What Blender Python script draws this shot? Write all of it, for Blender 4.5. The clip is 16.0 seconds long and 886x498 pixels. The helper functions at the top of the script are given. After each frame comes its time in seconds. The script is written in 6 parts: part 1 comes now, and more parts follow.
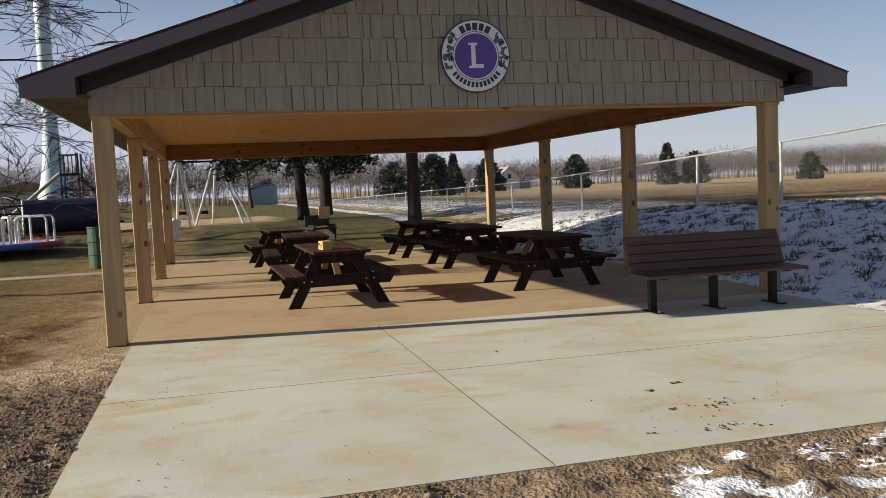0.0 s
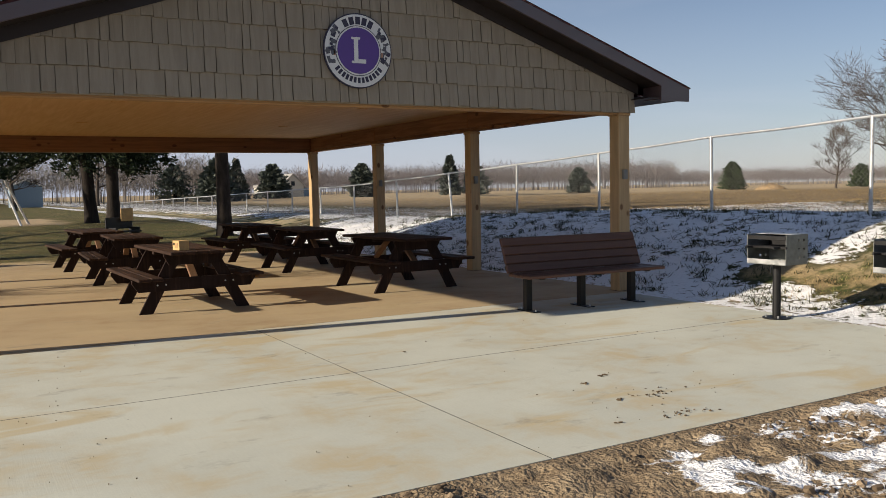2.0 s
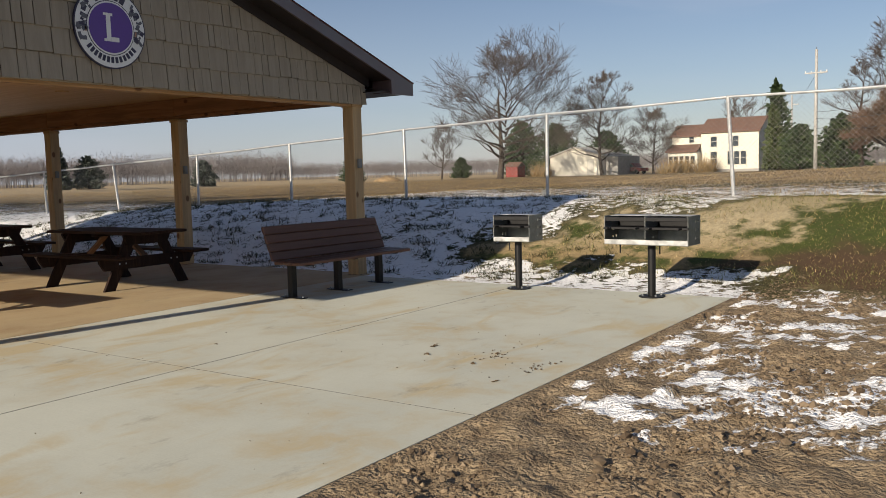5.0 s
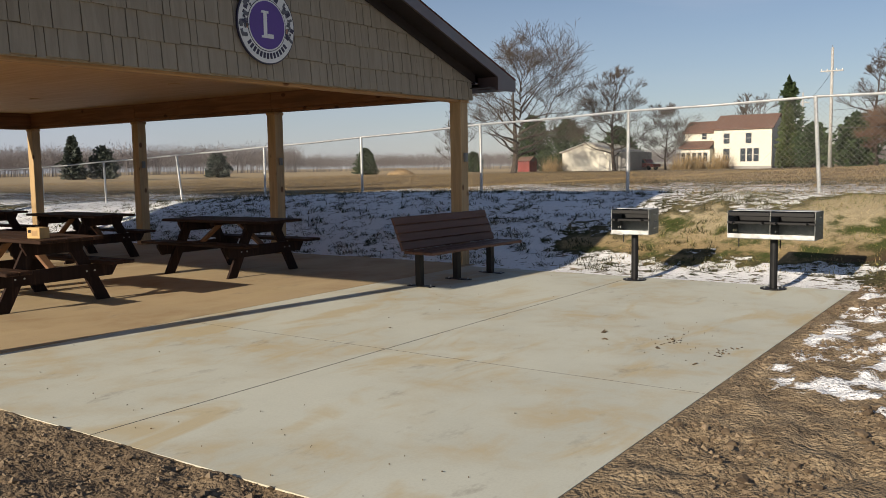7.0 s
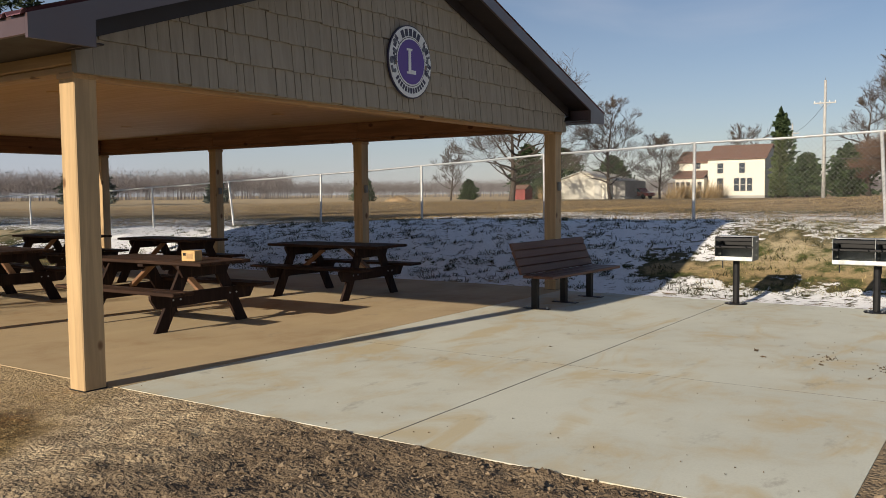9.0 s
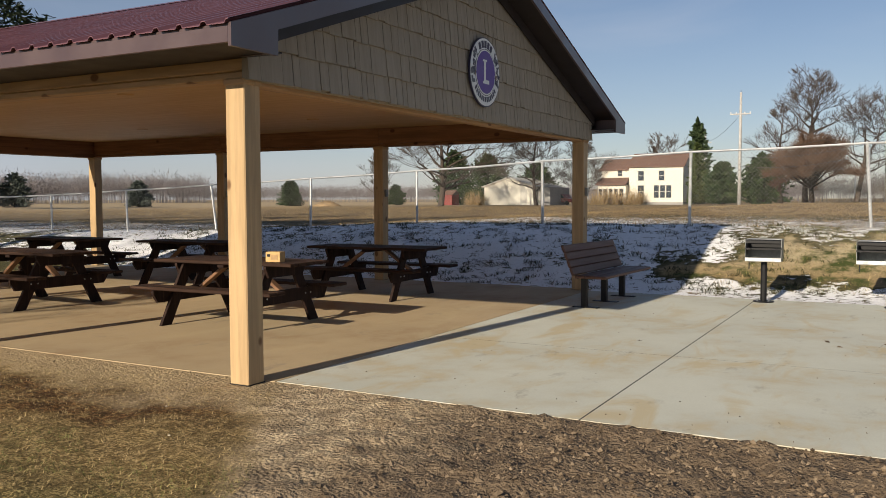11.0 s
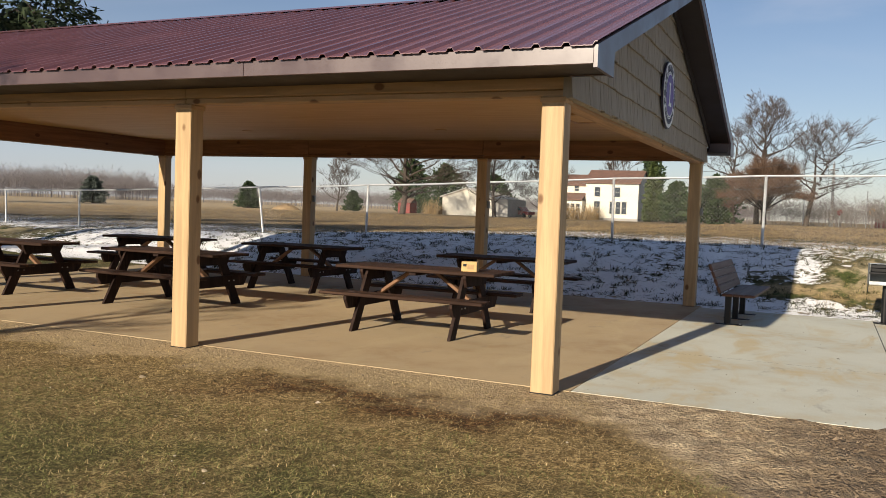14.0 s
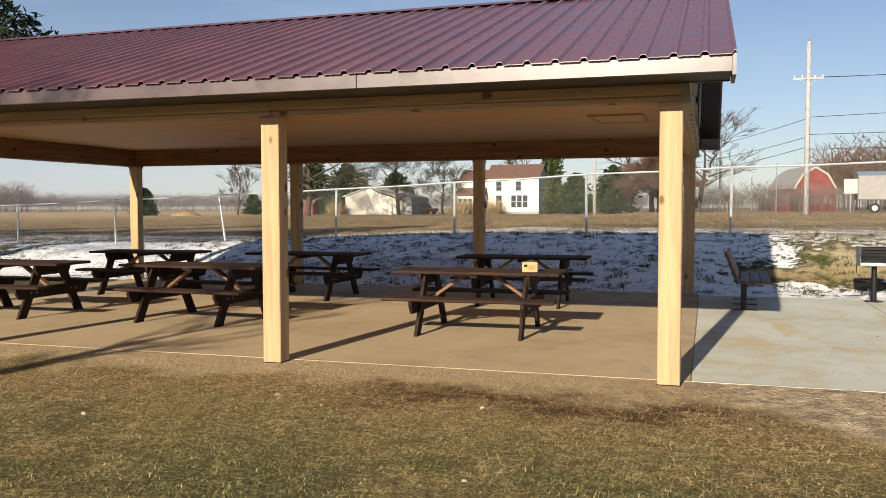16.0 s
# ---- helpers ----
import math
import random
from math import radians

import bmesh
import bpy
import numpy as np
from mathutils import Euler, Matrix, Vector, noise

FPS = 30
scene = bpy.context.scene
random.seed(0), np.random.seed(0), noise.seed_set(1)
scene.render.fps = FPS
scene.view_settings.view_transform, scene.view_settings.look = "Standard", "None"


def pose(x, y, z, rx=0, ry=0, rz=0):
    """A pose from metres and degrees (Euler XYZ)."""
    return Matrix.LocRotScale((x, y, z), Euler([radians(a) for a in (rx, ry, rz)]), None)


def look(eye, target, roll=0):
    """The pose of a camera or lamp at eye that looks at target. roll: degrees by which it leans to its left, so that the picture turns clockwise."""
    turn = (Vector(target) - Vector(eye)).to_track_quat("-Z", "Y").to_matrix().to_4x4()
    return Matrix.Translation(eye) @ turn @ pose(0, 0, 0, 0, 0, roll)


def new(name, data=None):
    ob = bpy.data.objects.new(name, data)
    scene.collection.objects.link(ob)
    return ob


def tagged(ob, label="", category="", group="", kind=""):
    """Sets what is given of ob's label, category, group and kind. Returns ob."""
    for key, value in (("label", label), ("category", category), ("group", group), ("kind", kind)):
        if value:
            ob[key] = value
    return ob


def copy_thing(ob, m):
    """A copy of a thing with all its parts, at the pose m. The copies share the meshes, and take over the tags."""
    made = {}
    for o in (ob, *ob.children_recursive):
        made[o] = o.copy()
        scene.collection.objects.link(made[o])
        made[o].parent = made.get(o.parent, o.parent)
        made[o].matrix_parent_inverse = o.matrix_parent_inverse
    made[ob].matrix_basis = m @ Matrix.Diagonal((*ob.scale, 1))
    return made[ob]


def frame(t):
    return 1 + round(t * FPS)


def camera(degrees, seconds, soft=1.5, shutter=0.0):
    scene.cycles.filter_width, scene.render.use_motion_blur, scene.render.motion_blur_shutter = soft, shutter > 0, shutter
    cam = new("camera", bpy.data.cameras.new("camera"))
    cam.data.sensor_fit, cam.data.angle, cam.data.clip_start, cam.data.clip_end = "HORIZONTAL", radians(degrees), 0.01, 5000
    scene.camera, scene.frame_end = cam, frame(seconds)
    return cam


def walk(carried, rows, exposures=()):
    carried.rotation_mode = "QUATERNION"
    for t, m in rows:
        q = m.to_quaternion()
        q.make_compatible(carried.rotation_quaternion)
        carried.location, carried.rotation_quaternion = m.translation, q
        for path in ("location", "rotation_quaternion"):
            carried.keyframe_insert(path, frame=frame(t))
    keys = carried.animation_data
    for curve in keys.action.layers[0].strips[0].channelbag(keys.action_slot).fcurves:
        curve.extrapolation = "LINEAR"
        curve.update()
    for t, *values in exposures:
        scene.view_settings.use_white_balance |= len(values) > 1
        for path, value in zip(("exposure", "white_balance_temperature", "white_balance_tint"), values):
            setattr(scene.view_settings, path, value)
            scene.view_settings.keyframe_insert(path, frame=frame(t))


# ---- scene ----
cam = camera(54.9, 16.0, soft=0.85)
PATH = [
    (0, (1.151, -9.33, 1.5), (1.663, -7.402, 1.355), -2.5),
    (0.5, (0.833, -9.278, 1.478), (1.466, -7.387, 1.331), -2.4),
    (1, (0.626, -9.078, 1.453), (1.385, -7.233, 1.309), -1.9),
    (1.5, (0.46, -8.836, 1.455), (1.279, -7.017, 1.313), -1.7),
    (2, (0.164, -8.732, 1.425), (1.153, -6.999, 1.284), -1.2),
    (2.5, (-0.027, -8.629, 1.437), (1.142, -7.013, 1.295), -0.5),
    (3, (-0.177, -8.457, 1.44), (1.154, -6.971, 1.292), -0.6),
    (3.5, (-0.436, -8.369, 1.435), (1.091, -7.086, 1.289), -0.4),
    (5.8, (-1.587, -7.366, 1.386), (0.051, -6.232, 1.207), -1.6),
    (6, (-1.669, -7.251, 1.385), (-0.046, -6.097, 1.196), -1.6),
    (6.5, (-1.943, -7.035, 1.389), (-0.325, -5.873, 1.211), -0.8),
    (7, (-2.375, -6.851, 1.434), (-0.746, -5.707, 1.242), -0.9),
    (7.5, (-2.658, -6.618, 1.437), (-1.073, -5.411, 1.26), -0.8),
    (8, (-2.998, -6.369, 1.473), (-1.397, -5.179, 1.33), -0.7),
    (8.5, (-3.413, -6.15, 1.483), (-1.781, -5.002, 1.35), -0.3),
    (9, (-3.738, -5.808, 1.468), (-2.086, -4.689, 1.339), -0.5),
    (11.5, (-5.359, -4.076, 1.457), (-3.577, -3.172, 1.352), 0.0),
    (12, (-5.586, -3.584, 1.443), (-3.781, -2.728, 1.352), 0.2),
    (12.5, (-5.818, -3.115, 1.458), (-3.997, -2.293, 1.364), 0.7),
    (13, (-6.068, -2.75, 1.448), (-4.287, -1.845, 1.353), 1.7),
    (13.5, (-6.257, -2.345, 1.484), (-4.464, -1.462, 1.397), 1.9),
    (14, (-6.583, -1.969, 1.473), (-4.763, -1.145, 1.377), 2.1),
    (14.5, (-6.795, -1.574, 1.469), (-4.952, -0.804, 1.37), 1.5),
    (15, (-6.964, -1.134, 1.502), (-5.093, -0.431, 1.411), 1.4),
    (15.5, (-7.225, -0.67, 1.505), (-5.331, -0.031, 1.419), 1.5),
    (16, (-7.428, -0.203, 1.513), (-5.52, 0.388, 1.416), -0.1),
]
walk(cam, [(t, look(eye, target, roll)) for t, eye, target, roll in PATH], [(0, 0.55), (1.5, 0.55), (3.5, 0.47), (7, 0.36), (9, 0.36), (12.5, 0.47), (14.5, 0.62), (16, 0.72)])

# ---- world, sun, exposure ----
SUN_DIR = Vector((-1.0, 0.13, 0.398)).normalized()
world = bpy.data.worlds.new("sky")
scene.world = world
world.use_nodes = True
wn = world.node_tree.nodes
sky = wn.new("ShaderNodeTexSky")
sky.sky_type = "NISHITA"
sky.sun_disc = False
sky.sun_elevation = math.asin(SUN_DIR.z)
sky.sun_rotation = math.atan2(SUN_DIR.x, SUN_DIR.y)
sky.air_density, sky.dust_density, sky.ozone_density = 0.95, 0.3, 1.5
tint = wn.new("ShaderNodeMix")
tint.data_type, tint.blend_type = "RGBA", "MULTIPLY"
tint.inputs[0].default_value, tint.inputs[7].default_value = 1.0, (0.97, 0.962, 1.05, 1)
world.node_tree.links.new(sky.outputs[0], tint.inputs[6])
# pale lavender haze that thickens towards the horizon and towards the sun's side
wdir = wn.new("ShaderNodeTexCoord")
wsep = wn.new("ShaderNodeSeparateXYZ")
world.node_tree.links.new(wdir.outputs["Generated"], wsep.inputs[0])
low, west, amount = wn.new("ShaderNodeMapRange"), wn.new("ShaderNodeMapRange"), wn.new("ShaderNodeMath")
low.interpolation_type = "SMOOTHSTEP"
for k, value in enumerate((0.0, 0.31, 1.0, 0.0)):
    low.inputs[1 + k].default_value = value
for k, value in enumerate((0.95, 0.1, 0.25, 0.95)):
    west.inputs[1 + k].default_value = value
amount.operation = "MULTIPLY"
world.node_tree.links.new(wsep.outputs[2], low.inputs[0])
world.node_tree.links.new(wsep.outputs[0], west.inputs[0])
world.node_tree.links.new(low.outputs[0], amount.inputs[0])
world.node_tree.links.new(west.outputs[0], amount.inputs[1])
haze = wn.new("ShaderNodeMix")
haze.data_type = "RGBA"
haze.inputs[7].default_value = (6.9, 7.5, 9.2, 1)
world.node_tree.links.new(amount.outputs[0], haze.inputs[0])
world.node_tree.links.new(tint.outputs[2], haze.inputs[6])
# thin high cloud
wmap, wisp, veil, cloud = wn.new("ShaderNodeMapping"), wn.new("ShaderNodeTexNoise"), wn.new("ShaderNodeMapRange"), wn.new("ShaderNodeMix")
wmap.inputs["Scale"].default_value = (1.6, 1.6, 7.0)
wisp.inputs["Scale"].default_value, wisp.inputs["Detail"].default_value, wisp.inputs["Distortion"].default_value = 1.7, 5.0, 0.6
veil.interpolation_type = "SMOOTHSTEP"
for k, value in enumerate((0.42, 0.74, 0.0, 0.22)):
    veil.inputs[1 + k].default_value = value
cloud.data_type = "RGBA"
cloud.inputs[7].default_value = (7.6, 8.0, 9.2, 1)
world.node_tree.links.new(wdir.outputs["Generated"], wmap.inputs["Vector"])
world.node_tree.links.new(wmap.outputs[0], wisp.inputs["Vector"])
world.node_tree.links.new(wisp.outputs["Fac"], veil.inputs[0])
world.node_tree.links.new(veil.outputs[0], cloud.inputs[0])
world.node_tree.links.new(haze.outputs[2], cloud.inputs[6])
world.node_tree.links.new(cloud.outputs[2], wn["Background"].inputs[0])
wn["Background"].inputs[1].default_value = 0.056
sun = new("sun", bpy.data.lights.new("sun", "SUN"))
sun.data.energy, sun.data.angle, sun.data.color = 5.0, radians(0.6), (1.0, 0.87, 0.70)
sun.matrix_world = look(SUN_DIR * 40, (0, 0, 0))


# ---- material tools ----
class Nodes:
    """Short names for the shader nodes of one material."""

    def __init__(self, name):
        self.m = bpy.data.materials.new(name)
        self.m.use_nodes = True
        self.t = self.m.node_tree
        self.b = self.t.nodes["Principled BSDF"]
        self.pos = None

    def node(self, kind, operation=""):
        n = self.t.nodes.new(kind)
        if operation:
            n.operation = operation
        return n

    def put(self, socket, v):
        if isinstance(v, bpy.types.NodeSocket):
            self.t.links.new(v, socket)
        elif isinstance(v, (tuple, list)) and len(v) == 3 and socket.type == "RGBA":
            socket.default_value = (*v, 1)
        else:
            socket.default_value = v

    def coords(self, kind="Object", scale=(1, 1, 1), loc=(0, 0, 0)):
        if kind == "World":
            src = self.node("ShaderNodeNewGeometry").outputs["Position"]
        else:
            src = self.node("ShaderNodeTexCoord").outputs[kind]
        mp = self.node("ShaderNodeMapping")
        self.put(mp.inputs["Vector"], src)
        mp.inputs["Scale"].default_value, mp.inputs["Location"].default_value = scale, loc
        return mp.outputs[0]

    def noise(self, vec, scale=5.0, detail=4.0, rough=0.6, distort=0.0):
        n = self.node("ShaderNodeTexNoise")
        self.put(n.inputs["Vector"], vec)
        n.inputs["Scale"].default_value, n.inputs["Detail"].default_value = scale, detail
        n.inputs["Roughness"].default_value, n.inputs["Distortion"].default_value = rough, distort
        return n.outputs["Fac"]

    def voronoi(self, vec, scale=5.0, feature="F1"):
        n = self.node("ShaderNodeTexVoronoi")
        n.feature = feature
        self.put(n.inputs["Vector"], vec)
        n.inputs["Scale"].default_value = scale
        return n.outputs["Distance"]

    def math(self, op, a, b=0.0, clamp=False):
        n = self.node("ShaderNodeMath", op)
        n.use_clamp = clamp
        self.put(n.inputs[0], a)
        self.put(n.inputs[1], b)
        return n.outputs[0]

    def step(self, v, lo, hi, a=0.0, b=1.0):
        n = self.node("ShaderNodeMapRange")
        n.interpolation_type = "SMOOTHSTEP"
        self.put(n.inputs["Value"], v)
        for s, x in zip(("From Min", "From Max", "To Min", "To Max"), (lo, hi, a, b)):
            self.put(n.inputs[s], x)
        return n.outputs[0]

    def mix(self, fac, a, b, blend="MIX"):
        n = self.node("ShaderNodeMix")
        n.data_type, n.blend_type = "RGBA", blend
        self.put(n.inputs[0], fac)
        self.put(n.inputs[6], a)
        self.put(n.inputs[7], b)
        return n.outputs[2]

    def sep(self, vec):
        n = self.node("ShaderNodeSeparateXYZ")
        self.put(n.inputs[0], vec)
        return n.outputs

    def random(self):
        return self.node("ShaderNodeObjectInfo").outputs["Random"]

    def island(self):
        return self.node("ShaderNodeNewGeometry").outputs["Random Per Island"]

    def bump(self, h, strength=0.3, dist=0.01):
        n = self.node("ShaderNodeBump")
        self.put(n.inputs["Height"], h)
        n.inputs["Strength"].default_value, n.inputs["Distance"].default_value = strength, dist
        self.t.links.new(n.outputs[0], self.b.inputs["Normal"])

    def done(self, colour, rough=0.7, metal=0.0, spec=0.5):
        self.put(self.b.inputs["Base Color"], colour)
        self.put(self.b.inputs["Roughness"], rough)
        self.put(self.b.inputs["Metallic"], metal)
        self.b.inputs["Specular IOR Level"].default_value = spec
        return self.m


def plain(name, c, rough=0.6, metal=0.0, vary=0.15, scale=8.0, bump=0.1, spec=0.5):
    """Paint or metal with faint uneven tone and relief."""
    n = Nodes(name)
    v = n.coords()
    a = n.noise(v, scale, 5)
    f = n.noise(v, scale * 14, 3)
    dark = tuple(x * (1 - vary) for x in c)
    lite = tuple(min(1, x * (1 + vary)) for x in c)
    col = n.mix(n.step(a, 0.3, 0.7), dark, lite)
    col = n.mix(n.step(n.random(), 0, 1, 0, 0.25), col, dark)
    n.bump(f, bump, 0.004)
    return n.done(col, n.step(a, 0.25, 0.75, rough - 0.08, rough + 0.08), metal, spec)


def wood(name, c, axis=2, dark=0.6, knots=0.0, rough=0.6, wear=0.0, wear_c=(0.4, 0.3, 0.2), spec=0.4):
    """Sawn timber: grain runs along the axis, with knots and worn patches."""
    n = Nodes(name)
    s = [9.0, 9.0, 9.0]
    s[axis] = 0.55
    v = n.coords("Object", tuple(s))
    rnd = n.random()
    sh = n.node("ShaderNodeVectorMath", "ADD")
    n.put(sh.inputs[0], v)
    cmb = n.node("ShaderNodeCombineXYZ")
    for i in range(3):
        n.put(cmb.inputs[i], n.math("MULTIPLY", rnd, 37.0 + 11 * i))
    n.put(sh.inputs[1], cmb.outputs[0])
    v = sh.outputs[0]
    g = n.noise(v, 1.6, 6, 0.62, 0.6)
    fine = n.noise(v, 9.0, 4, 0.6)
    d = tuple(x * dark for x in c)
    col = n.mix(n.step(g, 0.32, 0.68), d, c)
    col = n.mix(n.step(fine, 0.45, 0.75, 0, 0.35), col, d)
    big = n.noise(n.coords("Object", (1, 1, 1)), 1.3, 3)
    col = n.mix(n.step(big, 0.35, 0.7, 0, 0.3), col, tuple(x * (0.5 + 0.5 * dark) for x in c))
    if knots:
        ks = [4.2, 4.2, 4.2]
        ks[axis] = 2.6
        kv = n.coords("Object", tuple(ks))
        k = n.voronoi(kv, 1.0)
        kn = n.step(k, 0.10, 0.17, 1, 0)
        col = n.mix(n.math("MULTIPLY", kn, knots), col, (c[0] * 0.25, c[1] * 0.16, c[2] * 0.1))
    if wear:
        w = n.noise(n.coords("Object", tuple(x * 0.7 for x in s)), 2.2, 6, 0.7)
        col = n.mix(n.math("MULTIPLY", n.step(w, 0.52, 0.66), wear), col, wear_c)
    n.bump(n.math("ADD", g, n.math("MULTIPLY", fine, 0.5)), 0.25, 0.004)
    return n.done(col, n.step(g, 0.2, 0.8, rough + 0.08, rough - 0.06), 0.0, spec)


# ---- mesh tools ----
class Mesh:
    """Gathers faces and becomes one mesh object."""

    def __init__(self):
        self.v, self.f = [], []

    def add(self, verts, faces):
        o = len(self.v)
        self.v.extend(verts)
        self.f.extend(tuple(i + o for i in f) for f in faces)
        return self

    def cbox(self, m, sx, sy, sz, c=0.006):
        """A box with chamfered edges, centred, under the pose m."""
        hx, hy, hz = sx / 2, sy / 2, sz / 2
        c = min(c, hx * 0.6, hy * 0.6, hz * 0.6)
        vs, idx = [], {}
        for X in (-1, 1):
            for Y in (-1, 1):
                for Z in (-1, 1):
                    for a in range(3):
                        p = [X * (hx - c), Y * (hy - c), Z * (hz - c)]
                        p[a] = (X * hx, Y * hy, Z * hz)[a]
                        idx[X, Y, Z, a] = len(vs)
                        vs.append(m @ Vector(p))
        fs = []
        for a in range(3):
            b, d = [i for i in range(3) if i != a]
            for s in (-1, 1):
                q = []
                for u, w in ((-1, -1), (1, -1), (1, 1), (-1, 1)):
                    k = [0, 0, 0]
                    k[a], k[b], k[d] = s, u, w
                    q.append(idx[(*k, a)])
                fs.append(tuple(q if (s > 0) == (a != 1) else q[::-1]))
        for a in range(3):
            b, d = [i for i in range(3) if i != a]
            for u in (-1, 1):
                for w in (-1, 1):
                    e = []
                    for s in (-1, 1):
                        k = [0, 0, 0]
                        k[a], k[b], k[d] = s, u, w
                        e.append((idx[(*k, b)], idx[(*k, d)]))
                    q = (e[0][0], e[1][0], e[1][1], e[0][1])
                    fs.append(q)
        for X in (-1, 1):
            for Y in (-1, 1):
                for Z in (-1, 1):
                    fs.append((idx[X, Y, Z, 0], idx[X, Y, Z, 1], idx[X, Y, Z, 2]))
        return self.add(vs, fs)

    def box(self, x0, x1, y0, y1, z0, z1, c=0.006):
        return self.cbox(Matrix.Translation(((x0 + x1) / 2, (y0 + y1) / 2, (z0 + z1) / 2)), x1 - x0, y1 - y0, z1 - z0, c)

    def beam(self, p, q, w, h, c=0.006, up=(0, 0, 1)):
        """A bar of section w x h from p to q; h lies towards up."""
        p, q = Vector(p), Vector(q)
        z = (q - p).normalized()
        u = Vector(up)
        if abs(z.dot(u)) > 0.99:
            u = Vector((0, 1, 0))
        x = u.cross(z).normalized()
        y = z.cross(x)
        m = Matrix((x, y, z)).transposed().to_4x4()
        m.translation = (p + q) / 2
        return self.cbox(m, w, h, (q - p).length, c)

    def tube(self, pts, radii, seg=8, caps=True):
        """A tube through the points."""
        pts = [Vector(p) for p in pts]
        rings = []
        vs, fs = [], []
        side = None
        for i, p in enumerate(pts):
            d = (pts[min(i + 1, len(pts) - 1)] - pts[max(i - 1, 0)]).normalized()
            ref = side if side is not None else (Vector((1, 0, 0)) if abs(d.x) < 0.8 else Vector((0, 1, 0)))
            y = d.cross(ref).normalized()
            x = y.cross(d).normalized()
            side = x
            r = radii[i] if isinstance(radii, (list, tuple)) else radii
            rings.append(len(vs))
            for k in range(seg):
                a = 2 * math.pi * k / seg
                vs.append(p + (x * math.cos(a) + y * math.sin(a)) * r)
        for i in range(len(pts) - 1):
            for k in range(seg):
                k2 = (k + 1) % seg
                fs.append((rings[i] + k, rings[i] + k2, rings[i + 1] + k2, rings[i + 1] + k))
        if caps:
            fs.append(tuple(range(rings[0] + seg - 1, rings[0] - 1, -1)))
            fs.append(tuple(range(rings[-1], rings[-1] + seg)))
        return self.add(vs, fs)

    def prism(self, outline, y0, y1):
        """An outline of (x, z) pushed from y0 to y1."""
        n = len(outline)
        vs = [Vector((x, y0, z)) for x, z in outline] + [Vector((x, y1, z)) for x, z in outline]
        fs = [tuple(range(n)), tuple(range(2 * n - 1, n - 1, -1))]
        fs += [(i, i + n, (i + 1) % n + n, (i + 1) % n) for i in range(n)]
        return self.add(vs, fs)

    def data(self, name, material, smooth=False):
        me = bpy.data.meshes.new(name)
        me.from_pydata([tuple(v) for v in self.v], [], self.f)
        me.materials.append(material)
        bm = bmesh.new()
        bm.from_mesh(me)
        if len(self.f) < 40000:
            bmesh.ops.recalc_face_normals(bm, faces=bm.faces)
        for f in bm.faces:
            f.smooth = smooth
        bm.to_mesh(me)
        bm.free()
        return me


def part(name, mesh, material, parent=None, label="", smooth=False):
    """Links a gathered mesh as one object under a thing or a part."""
    ob = new(name, mesh.data(name, material, smooth))
    ob.parent = parent
    if label:
        ob["label"] = label
    return ob


def thing(name, label, category, m=None, group="", kind=""):
    ob = tagged(new(name), label, category, group, kind)
    ob.empty_display_size = 0.2
    if m is not None:
        ob.matrix_basis = m
    return ob


def smooth01(a, b, x):
    t = min(1, max(0, (x - a) / (b - a)))
    return t * t * (3 - 2 * t)


def ground_z(x, y):
    """Height of the ground: flat about the slab, a bank up to the fence, a flat field beyond."""
    top = 0.86 - 0.36 * smooth01(4, 15, y) - 0.12 * smooth01(15, 45, y)
    bank = smooth01(8.0, 12.0, x) * (top + 0.05)
    back = smooth01(13, 26, y) * 0.40
    z = -0.005 + max(bank, back * (1 - smooth01(8.5, 12, x)) + bank * smooth01(8.5, 12, x))
    z -= 0.3 * smooth01(60, 400, max(x, y))
    near = 1 - smooth01(0.1, 1.2, max(0.2 - x, x - 8.05, -5.2 - y, y - 11.7, 0))
    z += (1 - near) * (0.035 * noise.noise((x * 0.7, y * 0.7, 0.3)) + 0.02 * noise.noise((x * 2.3, y * 2.3, 4.0)))
    tilled = smooth01(0.0, 0.5, -(y - 0.75 * x) - 0.1) * (1 - smooth01(8.3, 9.2, x)) if (-9 < x < 10 and y > -11) else 0.0
    if tilled > 0 and (x < 0.2 or y < -5.25):
        tilled *= 0.25 + 0.75 * smooth01(0.9, 2.3, -y)
        z += tilled * (0.026 * noise.noise((x * 3.5, y * 3.5, 1.0)) + 0.034 * noise.noise((x * 7, y * 7, 2.0)) + 0.024 * noise.noise((x * 12, y * 12, 5.0)) + 0.002)
    inside = min(x - 0.34, 7.76 - x, y + 5.08, 11.48 - y)
    if inside > 0:
        z = -0.14
    return z


